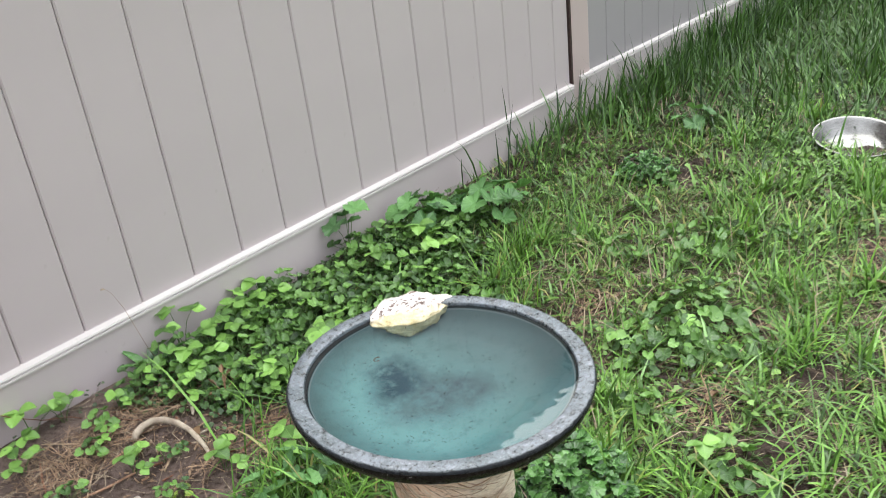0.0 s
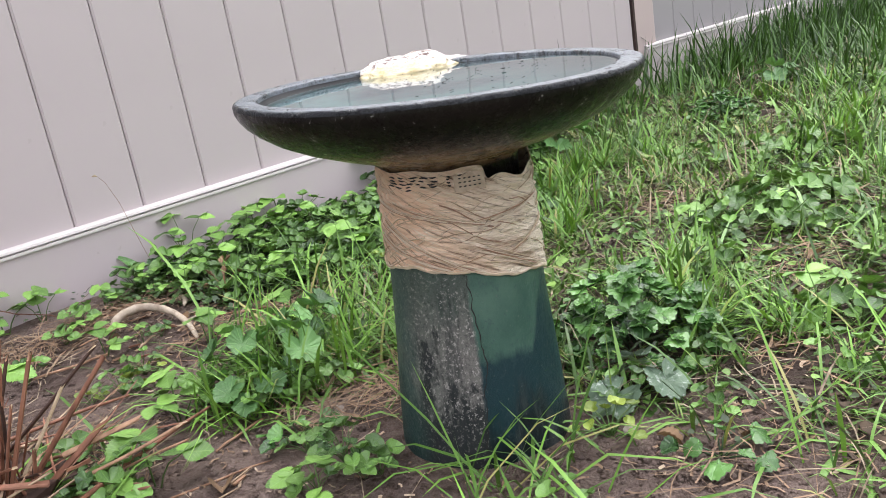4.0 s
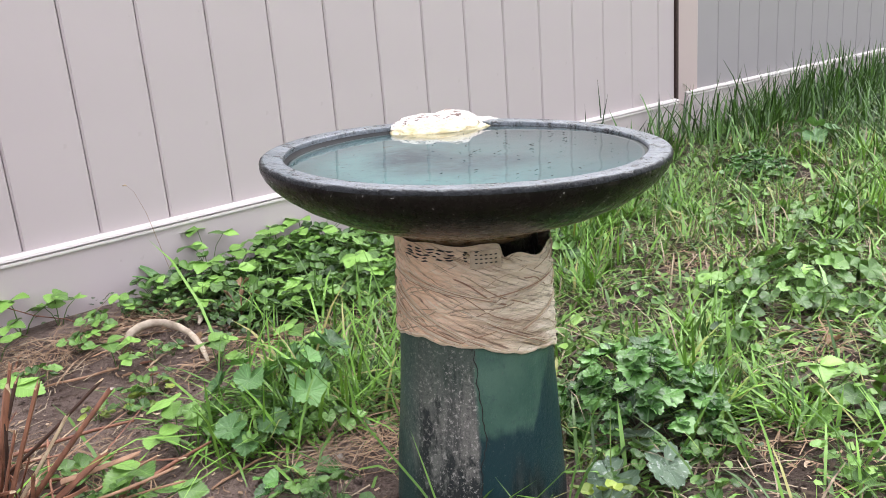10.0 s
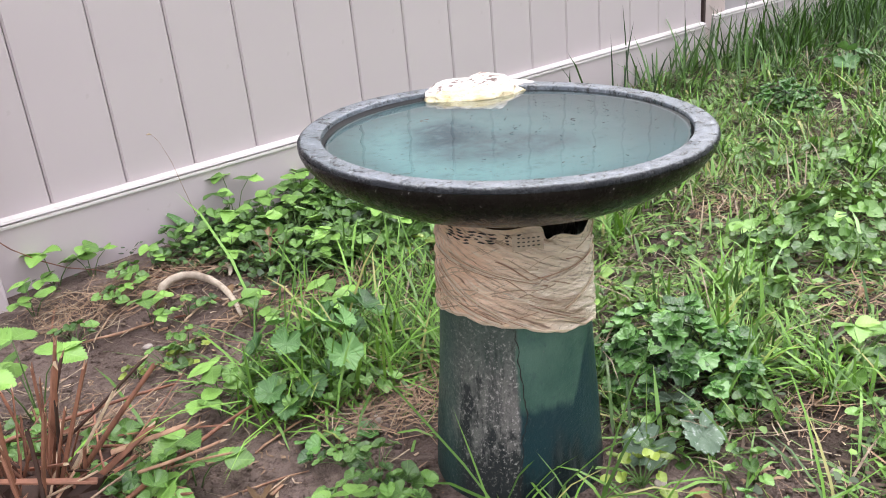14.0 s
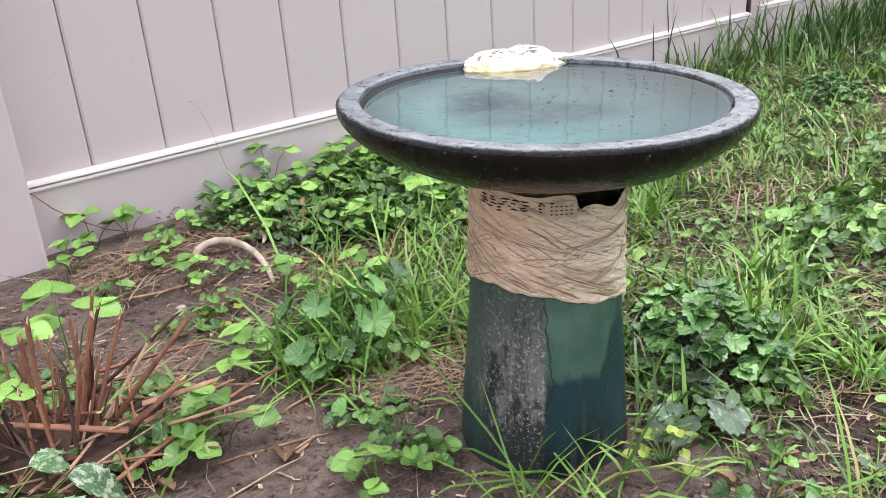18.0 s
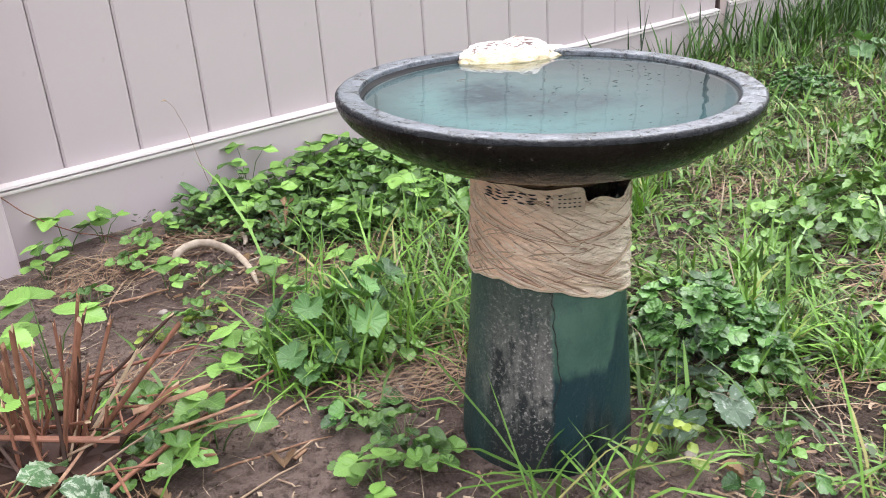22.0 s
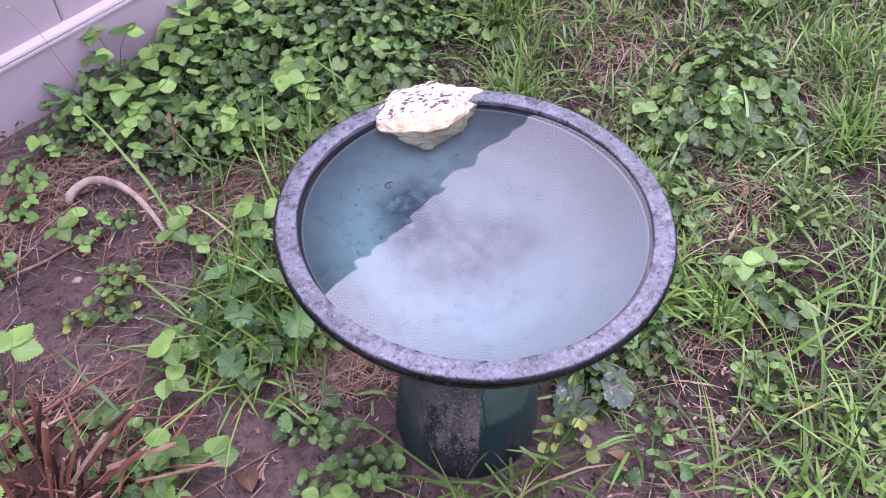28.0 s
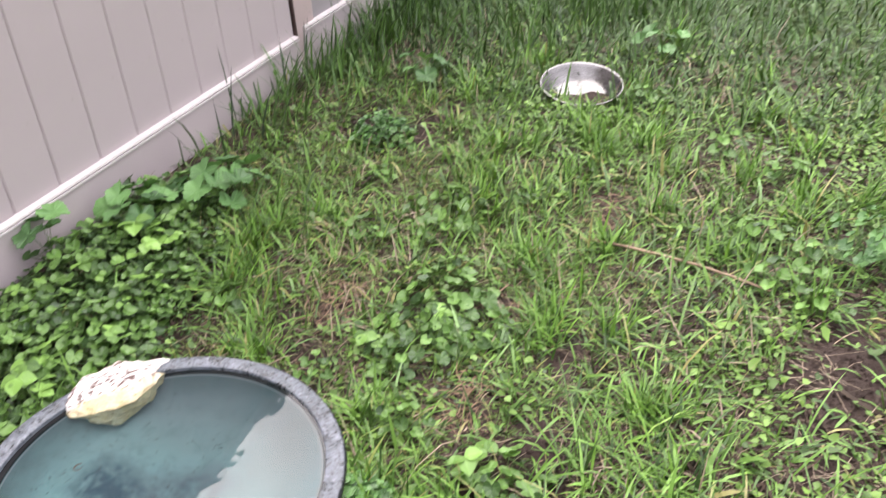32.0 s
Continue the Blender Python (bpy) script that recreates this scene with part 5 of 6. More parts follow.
part("seed_head", tube_mesh("seed_head", [(0.207, -0.033, 0.240), (0.203, -0.032, 0.243), (0.197, -0.031, 0.242)], [0.0007, 0.0022, 0.0007], CANE_END, 6), stalk)
vine = new("vine", tube_mesh("vine", [(-0.128, -0.03, 0.135), (-0.10, -0.04, 0.10), (-0.06, -0.045, 0.065), (-0.02, -0.06, 0.04), (0.03, -0.07, 0.02), (0.05, -0.08, hz(0.05, -0.08))], [0.0011] * 6, CANE, 5))
tagged(vine, "thin dark dry vine hanging at the foot of the fence", "vine")

# ---- leafy plants: a few patterns, then copies ----
def stem_curve(a, b, sag=0.25):
    a, b = Vector(a), Vector(b)
    mid = a.lerp(b, 0.5)
    return [tuple(a), tuple(Vector((a.x + (b.x - a.x) * 0.22, a.y + (b.y - a.y) * 0.22, a.z + (b.z - a.z) * 0.42))), tuple(Vector((mid.x, mid.y, a.z + (b.z - a.z) * 0.75))), tuple(b)]


BERRY_LEAF = [leaf("leaflet", 0.037, 0.033, BERRY, "ovate", 1, 0.12, 0.16, na=22, nb=4), leaf("leaflet", 0.037, 0.033, BERRY, "ovate", 1, 0.22, 0.26, na=22, nb=4), leaf("leaflet", 0.035, 0.033, BERRY, "ovate", 1, 0.06, 0.30, na=22, nb=4)]
VIOLET_LEAF = [fan_leaf("leaf", 0.0165, VIOLET, violet_edge, 0.34, 0.07), fan_leaf("leaf", 0.0150, VIOLET, violet_edge, 0.55, 0.10, droop=0.3), fan_leaf("leaf", 0.0170, VIOLET, violet_edge, 0.12, 0.10, droop=0.3)]
BIG_LEAF = [fan_leaf("leaf", 0.040, FUZZY, geum_edge, 0.16, 0.10, 2.5, 0.25, 76), fan_leaf("leaf", 0.038, FUZZY, geum_edge, 0.30, 0.08, 2.5, 0.35, 76)]
HERB_LEAF = [fan_leaf("leaf", 0.0250, HERB, herb_edge, 0.12, 0.07, 1.75, 0.35, 68, 1.0), fan_leaf("leaf", 0.0235, HERB, herb_edge, 0.25, 0.06, 1.75, 0.2, 68, 0.9), fan_leaf("leaf", 0.0245, HERB, herb_edge, -0.05, 0.08, 1.75, 0.3, 68, 1.05)]
DEWY_LEAF = [fan_leaf("leaf", 0.043, DEWY, geum_edge, 0.10, 0.10, 3.5, 0.30, 76)]
VAR_LEAF = [leaf("leaf", 0.060, 0.034, VARIEG, "ovate", 1, 0.30, 0.35, na=16), leaf("leaf", 0.055, 0.036, VARIEG, "ovate", 1, 0.2, 0.2, na=16)]
LIME_LEAF = [fan_leaf("leaf", 0.0135, LIME, round_edge, 0.25, 0.08, 1.5), fan_leaf("leaf", 0.0125, LIME, round_edge, 0.45, 0.10, 1.5)]
SPEAR_LEAF = [leaf("leaf", 0.10, 0.030, HERB, "spear", 0, 0.4, 0.35, na=12)]


def trifoliate(e, at, turn, size, tip):
    for k, da in enumerate((-78, 0, 78)):
        sc = size * (1.08 if k == 1 else 0.95)
        part("leaflet", rnd.choice(BERRY_LEAF), e, "", pose(at[0], at[1], at[2], tip + rnd.uniform(-14, 14), rnd.uniform(-22, 22), turn + da + rnd.uniform(-10, 10)) @ Matrix.Scale(sc, 4))


def berry_plant(m, stems, label):
    """Three-part leaves on slim stalks: stems are (dx, dy, height, leaf turn, size)."""
    e = empty("strawberry_plant", label, "plant", m, "strawberry plants")
    for dx, dy, h, turn, size in stems:
        part("stem", tube_mesh("stem", stem_curve((dx * 0.1, dy * 0.1, -0.005), (dx, dy, h)), (0.0013, 0.0012, 0.001, 0.0008), STEM_GREEN, 5), e)
        trifoliate(e, (dx, dy, h), turn, size, rnd.uniform(0, 16))
    return e


def rosette(m, leaves, meshes, label, name="violet_plant", group="violets", cat="plant", stem=None, radius=0.05, high=0.05, size=(0.8, 1.25), tip=(-5, 30)):
    e = empty(name, label, cat, m, group)
    for i in range(leaves):
        a = i * 2.4 + rnd.uniform(-0.4, 0.4)
        r = radius * math.sqrt((i + 0.6) / leaves)
        h = high * rnd.uniform(0.55, 1.1) * (1.1 - 0.45 * r / radius)
        p = (r * math.cos(a), r * math.sin(a), h)
        part("stem", tube_mesh("stem", stem_curve((0, 0, -0.006), p), (0.0011, 0.001, 0.0009, 0.0007), stem or STEM_GREEN, 4), e)
        part("leaf", rnd.choice(meshes), e, "", pose(*p, -rnd.uniform(*tip), rnd.uniform(-22, 22), math.degrees(a) - 90 + rnd.uniform(-45, 45)) @ Matrix.Scale(rnd.uniform(*size), 4))
    return e


def at(x, y, turn=0.0, scale=1.0, lift=0.0):
    return pose(x, y, hz(x, y) + lift, 0, 0, turn) @ Matrix.Scale(scale, 4)


# violets under the fence
V_LABEL = "low violet plant with round green leaves in the bed"
v_pat = [rosette(at(0.40, -0.20), 9, VIOLET_LEAF, V_LABEL, radius=0.055, high=0.06), rosette(at(0.52, -0.30), 7, VIOLET_LEAF, V_LABEL, radius=0.045, high=0.05),
         rosette(at(0.70, -0.25), 11, VIOLET_LEAF, V_LABEL, radius=0.06, high=0.07)]
spots, tries = [(0.40, -0.20), (0.52, -0.30), (0.70, -0.25)], 0
pr = random.Random(5)
while len(spots) < 130 and tries < 9000:
    tries += 1
    x, y = pr.uniform(0.12, 1.42), pr.uniform(-0.56, -0.045)
    if violet_bed(np.array(x), np.array(y)) < 0.5 or min((x - a) ** 2 + (y - b) ** 2 for a, b in spots) < 0.0017:
        continue
    spots.append((x, y))
    copy_thing(pr.choice(v_pat), at(x, y, pr.uniform(0, 360), pr.choice((0.5, 0.65, 0.8, 0.95, 1.1))))
# violets scattered round the bath and in the soil
loose = random.Random(9)
BY_PEDESTAL = ((-0.03, -0.98, 0.65), (0.03, -1.02, 0.7), (0.02, -0.66, 0.9), (0.06, -0.76, 0.8), (0.13, -0.8, 0.7), (-0.17, -0.80, 0.9), (-0.26, -0.62, 0.8), (-0.18, -0.66, 0.9), (-0.36, -0.60, 0.9), (-0.20, -0.76, 0.8), (-0.15, -0.72, 0.8), (-0.25, -0.56, 0.8), (-0.28, -0.95, 0.8), (-0.03, -0.5, 0.6), (0.02, -0.47, 0.6), (0.1, -0.38, 0.5), (-0.1, -0.3, 0.7), (0.0, -0.22, 0.7),)
ROUND_STUMP = ((0.06, -0.15, 0.8), (0.15, -0.12, 0.8), (0.2, -0.09, 0.9), (0.3, -1.17, 0.7), (0.42, -1.22, 0.7), (0.54, -1.18, 0.8), (0.06, -1.25, 0.7), (-0.08, -1.15, 0.8), (0.32, -1.28, 0.6), (0.47, -1.36, 0.7), (0.62, -1.3, 0.7), (0.7, -1.1, 0.9), (0.86, -1.0, 0.9), (0.95, -1.06, 0.8), (0.78, -0.86, 0.8), (1.02, -1.18, 0.9), (1.2, -1.0, 0.8), (1.38, -1.7, 1.1), (1.48, -1.78, 1.2), (1.3, -1.8, 1.0), (1.55, -1.65, 1.1),)
AT_THE_FOOT = ((-0.246, -0.72, 0.7), (-0.235, -0.79, 0.6), (-0.16, -0.785, 0.65), (0.024, -0.965, 0.7), (0.015, -1.01, 0.6), (0.013, -0.906, 0.5), (-0.05, -0.955, 0.45))
for x, y, s in BY_PEDESTAL + ROUND_STUMP + AT_THE_FOOT:
    copy_thing(loose.choice(v_pat), at(x, y, loose.uniform(0, 360), s))
# bright seedling by the foot of the pedestal
rosette(at(0.230, -1.190), 10, LIME_LEAF, "yellow-green seedling with round leaves at the pedestal's foot", "seedling", "", radius=0.045, high=0.035, size=(0.6, 0.95))

# strawberries
B_LABEL = "young strawberry plant with bright toothed leaves"
b_pat = [berry_plant(at(-0.03, -0.675), [(0.0, 0.0, 0.075, 60, 1.0), (-0.035, -0.025, 0.05, 200, 0.9), (0.03, -0.02, 0.04, -40, 0.8)], B_LABEL),
         berry_plant(at(-0.132, -0.80), [(0.0, 0.01, 0.065, 100, 1.05), (0.025, -0.04, 0.045, -60, 1.0), (-0.045, -0.01, 0.035, 170, 0.8)], B_LABEL),
         berry_plant(at(-0.222, -0.505), [(0.0, 0.02, 0.13, 30, 1.25), (0.04, -0.03, 0.11, -70, 1.2), (-0.05, 0.0, 0.10, 150, 1.2), (0.0, 0.06, 0.08, 90, 1.0)], "tall strawberry plant with bright toothed leaves by the stump")]
FOOT_OF_FENCE = ((-0.045, -0.045, 40, 1.1, 1), (0.02, -0.06, 150, 0.9, 0), (-0.115, -0.14, 10, 0.9, 0), (0.345, -0.045, 20, 1.0, 2), (0.376, -0.115, 90, 1.2, 1), (0.52, -0.04, 200, 1.1, 0), (0.48, -0.075, 70, 1.1, 1), (0.555, -0.1, 10, 1.0, 0), (0.293, -0.175, 30, 1.25, 1), (0.505, -0.37, 60, 1.2, 0), (0.226, -0.25, 300, 0.9, 1), (0.381, -0.372, 0, 1.1, 1), (1.05, -0.225, 30, 1.4, 1), (0.98, -0.3, 130, 1.2, 0), (0.116, -0.126, 60, 0.7, 0), (0.204, -0.118, 20, 0.8, 0),)
IN_THE_BED = ((0.019, -0.335, 80, 0.8, 1), (0.041, -0.204, 10, 0.6, 0), (0.072, -0.367, 200, 0.5, 0), (0.128, -0.487, 90, 0.9, 1), (0.235, -0.561, 10, 1.0, 0), (0.64, -1.25, 30, 0.9, 1), (0.45, -0.12, 230, 0.9, 2), (0.4, -0.28, 300, 0.9, 0), (0.58, -0.06, 0, 1.3, 1), (0.55, -0.34, 40, 1.1, 0), (0.62, -0.2, 100, 1.0, 1), (0.7, -0.42, 160, 1.0, 0), (0.88, -0.2, 60, 1.0, 1), (0.28, -0.2, 180, 0.8, 1), (-0.3, -0.55, 0, 1.0, 1), (-0.38, -0.72, 60, 1.0, 2),)
ON_THE_SOIL = ((-0.36, -0.9, 120, 1.0, 1), (-0.05, -1.02, 250, 0.8, 0), (-0.16, -1.06, 30, 0.8, 1), (0.88, -0.93, 30, 0.8, 0), (1.02, -1.04, 90, 0.8, 1),)
for x, y, t, s, p in FOOT_OF_FENCE + IN_THE_BED + ON_THE_SOIL:
    copy_thing(b_pat[p], at(x, y, t, s * (0.82 if y > -0.45 and x > 0.2 else 0.95), 0.012 if y > -0.45 and x > 0.2 else 0.0))

more = random.Random(41)
for _ in range(16):
    bx, by = more.uniform(0.30, 1.15), more.uniform(-0.40, -0.06)
    if violet_bed(np.array(bx), np.array(by)) > 0.5:
        copy_thing(more.choice(b_pat[:2]), at(bx, by, more.uniform(0, 360), more.uniform(0.55, 0.85), 0.015))
# withered shoot, pale weed and dark creeping leaves
rosette(at(0.275, -0.300), 6, DEAD, "withered tan shoot standing among green leaves", "withered_plant", "", stem=STEM_RED, radius=0.025, high=0.085, size=(0.5, 0.8), tip=(-50, 10))
rosette(at(0.505, -0.470), 8, LIME_LEAF, "small pale yellow-green weed beside the bowl", "seedling", "", radius=0.04, high=0.03, size=(0.7, 1.1))
rosette(at(0.022, -0.880), 9, HERB_LEAF, "dark creeping plant with lobed leaves on bare soil", "creeping_plant", "creeping plants", stem=STEM_DARK, radius=0.05, high=0.022, size=(0.6, 0.95), tip=(0, 25))
rosette(at(0.245, -1.315), 8, HERB_LEAF, "dark creeping plant with lobed leaves in thin turf", "creeping_plant", "creeping plants", stem=STEM_DARK, radius=0.05, high=0.022, size=(0.5, 0.8), tip=(0, 25))
rosette(at(-0.071, -0.477), 6, LIME_LEAF, "tiny yellow-green seedling on bare soil", "seedling", "seedlings", radius=0.022, high=0.018, size=(0.5, 0.8))
rosette(at(-0.011, -0.509), 7, LIME_LEAF, "tiny yellow-green seedling on bare soil", "seedling", "seedlings", radius=0.024, high=0.026, size=(0.6, 0.9))
rosette(at(0.036, -0.478), 5, LIME_LEAF, "tiny yellow-green seedling on bare soil", "seedling", "seedlings", radius=0.018, high=0.016, size=(0.5, 0.8))

# large-leaved plants
rosette(at(0.125, -0.705), 10, BIG_LEAF, "leafy avens plant with broad lobed leaves among a grass tuft", "avens_plant", "avens plants", radius=0.095, high=0.12, size=(0.45, 0.86), tip=(5, 32))
rosette(at(0.055, -0.735), 9, BIG_LEAF, "low avens plant with small lobed leaves beside the tuft", "avens_plant", "avens plants", radius=0.065, high=0.06, size=(0.35, 0.6), tip=(0, 30))
rosette(at(0.20, -0.655), 8, BIG_LEAF, "small avens plant with lobed leaves behind the tuft", "avens_plant", "avens plants", radius=0.06, high=0.08, size=(0.4, 0.7), tip=(0, 30))
rosette(at(1.33, -0.27), 15, BIG_LEAF, "broad-leaved mallow growing beside the fence", "mallow_plant", "mallows", radius=0.12, high=0.11, size=(0.8, 1.2), tip=(0, 25))
rosette(at(1.14, -0.14), 9, BIG_LEAF, "broad-leaved mallow growing beside the fence", "mallow_plant", "mallows", radius=0.09, high=0.11, size=(0.8, 1.15), tip=(0, 25))
rosette(at(0.90, -0.07), 4, BIG_LEAF, "dark-leaved weed standing against the fence", "mallow_plant", "mallows", radius=0.05, high=0.20, size=(0.9, 1.15), tip=(0, 15))
rosette(at(2.30, -0.45), 6, BIG_LEAF, "broad-leaved weed in the tall grass", "mallow_plant", "mallows", radius=0.10, high=0.11, size=(0.7, 1.0), tip=(0, 25))
rosette(at(2.75, -1.22), 7, BIG_LEAF, "broad-leaved weed behind the steel dish", "mallow_plant", "mallows", radius=0.10, high=0.10, size=(0.7, 1.0), tip=(0, 25))
rosette(at(1.54, -1.94), 60, BIG_LEAF, "pale green leafy clump at the far edge of the lawn", "leafy_clump", "", radius=0.15, high=0.13, size=(0.28, 0.46), tip=(5, 40))
rosette(at(0.245, -0.062), 7, SPEAR_LEAF, "young dock plant with upright long leaves", "dock_plant", "", radius=0.03, high=0.03, size=(0.6, 0.9), tip=(-60, -25))
rosette(at(0.325, -1.165), 5, DEWY_LEAF, "large grey-green leaf speckled with dew beside the pedestal", "dewy_plant", "", radius=0.055, high=0.035, size=(0.55, 0.8), tip=(5, 30))


def herb_clump(m, leaves, radius, high):
    """A dome of lobed leaflets in threes on dark stalks."""
    e = empty("herb_clump", "bushy dark green herb clump with lobed leaves", "plant", m, "herb clumps")
    for i in range(leaves):
        a, f_ = i * 2.4 + rnd.uniform(-0.3, 0.3), math.sqrt((i + 0.4) / leaves)
        h = high * (1 - 0.85 * f_ ** 2.2) * rnd.uniform(0.35, 1.08)
        p = (radius * f_ * math.cos(a), radius * f_ * math.sin(a), max(h, 0.012))
        part("stem", tube_mesh("stem", stem_curve((p[0] * 0.2, p[1] * 0.2, -0.006), p), (0.001, 0.0009, 0.0008, 0.0006), STEM_DARK, 4), e)
        turn, size = math.degrees(a) - 90 + rnd.uniform(-30, 30), rnd.uniform(0.65, 1.1)
        for da in (-62, 0, 62):
            part("leaflet", rnd.choice(HERB_LEAF), e, "", pose(*p, rnd.uniform(-12, 14) - 12 * f_, rnd.uniform(-14, 14), turn + da) @ Matrix.Scale(size * (0.85 if da else 1.0), 4))
    return e


herb_a = herb_clump(at(0.450, -1.085), 66, 0.118, 0.105)
copy_thing(herb_a, at(1.83, -0.51, 0, 0.8))
rosette(at(0.94, -1.02), 24, [VIOLET_LEAF[2], VIOLET_LEAF[0]], "low broad-leaved weed among the grass", "leafy_weed", "lawn weeds", radius=0.11, high=0.06, size=(0.7, 1.2), tip=(0, 35))
rosette(at(1.06, -1.03), 40, [VIOLET_LEAF[2], VIOLET_LEAF[0]], "cushion of bright green celandine-like leaves in the lawn", "leafy_weed", "lawn weeds", radius=0.13, high=0.065, size=(0.9, 1.5), tip=(0, 35))
rosette(at(1.43, -0.90), 26, [VIOLET_LEAF[2], VIOLET_LEAF[1]], "low broad-leaved weed spreading in the lawn", "leafy_weed", "lawn weeds", radius=0.12, high=0.06, size=(0.9, 1.5), tip=(0, 35))
rosette(at(0.62, -1.32), 14, [VIOLET_LEAF[2], VIOLET_LEAF[0]], "low broad-leaved weed at the edge of bare soil", "leafy_weed", "lawn weeds", radius=0.09, high=0.05, size=(0.9, 1.4), tip=(0, 35))
rosette(at(-0.43, -0.87), 34, VAR_LEAF, "variegated white and green leafy plant at the edge of the bed", "variegated_plant", "", radius=0.14, high=0.11, size=(0.9, 1.3), tip=(5, 40))

# ---- grass and ground cover ----
def blades(name, x, y, h, width, bend, material, label, lean=0.35, category="grass"):
    """Curved tapering blades, all joined: three joints each."""
    n = len(x)
    a, tw = rng.uniform(0, 6.283, n), rng.uniform(-0.6, 0.6, n)
    tilt0, curl = np.abs(rng.normal(0, lean, n)), np.abs(rng.normal(bend, bend * 0.5, n))
    z0 = height(x, y) - 0.004
    fr = np.array([0.0, 0.36, 0.70, 1.0])
    wd = np.array([0.75, 1.0, 0.78, 0.0])
    V = np.empty((n, 7, 3))
    px, pz = np.zeros(n), np.zeros(n)
    prev = 0.0
    k = 0
    for i, f_ in enumerate(fr):
        ang = tilt0 + curl * f_
        px = px + np.sin(ang) * h * (f_ - prev)
        pz = pz + np.cos(ang) * h * (f_ - prev)
        prev = f_
        sx, sy = -np.sin(a + tw * f_), np.cos(a + tw * f_)
        cx, cy, cz = x + np.cos(a) * px, y + np.sin(a) * px, z0 + np.maximum(pz, 0.004)
        if i < 3:
            for s in (-1, 1):
                V[:, k] = np.stack([cx + s * sx * width * wd[i] / 2, cy + s * sy * width * wd[i] / 2, cz], -1)
                k += 1
        else:
            V[:, k] = np.stack([cx, cy, cz], -1)
    b = (np.arange(n) * 7)[:, None]
    quads = np.concatenate([b + np.array([[0, 1, 3, 2]]), b + np.array([[2, 3, 5, 4]])])
    tris = b + np.array([[4, 5, 6]])
    ob = new(name, fast_mesh(name, V.reshape(-1, 3), quads, tris, material))
    return tagged(ob, label, category, kind="stuff")


def scatter(n, x0, x1, y0, y1, keep):
    """Random spots in a rectangle, kept with the chance that keep(x, y) gives."""
    x, y = rng.uniform(x0, x1, n), rng.uniform(y0, y1, n)
    ok = rng.random(n) < keep(x, y)
    ok &= ((x - CX) ** 2 + (y - CY) ** 2 > 0.112 ** 2) & (y < -0.028) & ((x - 2.335) ** 2 + (y + 1.03) ** 2 > 0.115 ** 2)
    return x[ok], y[ok]


def lawn(x, y):
    edge = np.clip((x - 0.10 - 0.55 * np.clip(-(y + 0.95), -0.6, 0.2)) / 0.25, 0, 1)
    edge = np.where(y > -0.55, np.clip((x - 0.45) / 0.5, 0, 1), edge)
    tuft = 0.55 + 0.45 * np.clip(field(x, y, 11, 2, 10) + 0.3, -1, 1)
    clump = np.clip(((x - 0.445) ** 2 + (y + 1.095) ** 2) / 0.0144 - 0.35, 0, 1) * np.clip(((x - 1.06) ** 2 + (y + 1.03) ** 2) / 0.0144 - 0.2, 0, 1)
    worn = 1 - 0.35 * blob(x, y, 0.62, -1.40, 0.34, 0.16)
    return worn * clump * edge * tuft * (1 - 0.93 * bare(x, y)) * (1 - 0.85 * violet_bed(x, y))


def tall(x, y):
    band = np.clip((y + 0.30) / 0.22, 0, 1) * np.clip((x - 1.35) / 1.5, 0.0, 1)
    far = np.clip((x - 2.2) / 0.5, 0, 1) * np.clip(0.6 + field(x, y, 4, 0, 6), 0, 1) * np.clip((y + 1.5) / 0.6, 0, 1)
    return np.maximum(band, 0.25 * far)


x, y = scatter(78000, 0.1, 2.4, -2.1, 0, lambda x, y: lawn(x, y))
n = len(x)
blades("lawn_grass", x, y, rng.gamma(4, 0.0115, n) + 0.014, rng.gamma(5, 0.0008, n) + 0.0011, 1.5, GRASS, "short uneven bright green lawn grass", 0.9)
x, y = scatter(60000, 0.22, 1.75, -1.75, -0.3, lambda x, y: np.clip(lawn(x, y) * 1.3 + 0.10 * (x > 0.36) * (1 - bare(x, y)), 0, 1) * (1 - 0.9 * violet_bed(x, y)) * np.clip((y + 1.55) / 0.3, 0.15, 1))
n = len(x)
blades("fine_turf", x, y, rng.gamma(4, 0.0095, n) + 0.010, rng.uniform(0.0009, 0.0021, n), 1.7, TURF, "fine short yellow-green turf between the coarser grass", 0.8)
x, y = scatter(8500, 0.25, 2.6, -2.1, 0, lambda x, y: lawn(x, y) * np.clip(0.35 + 0.6 * field(x, y, 6, 3, 11), 0.05, 1))
n = len(x)
blades("lying_grass", x, y, rng.gamma(8, 0.0090, n) + 0.02, rng.uniform(0.0030, 0.0070, n), 1.9, GRASS_PALE, "pale broad grass blades bent over the lawn", 0.75)
x, y = scatter(42000, 2.2, 6.5, -3.2, 0, lambda x, y: (1 - 0.8 * bare(x, y)) * np.clip(1.25 - (x - 2.2) / 6, 0, 1))
n = len(x)
blades("far_grass", x, y, rng.gamma(5, 0.012, n) + 0.02, rng.uniform(0.004, 0.008, n), 1.1, GRASS_TALL, "longer green grass farther down the yard", 0.45)
x, y = scatter(26000, 1.0, 6.5, -1.6, 0, tall)
n = len(x)
blades("tall_grass", x, y, rng.gamma(9, 0.017, n) + 0.03, rng.uniform(0.004, 0.008, n), 0.55, GRASS_TALL, "tall unmown grass standing along the fence", 0.18)
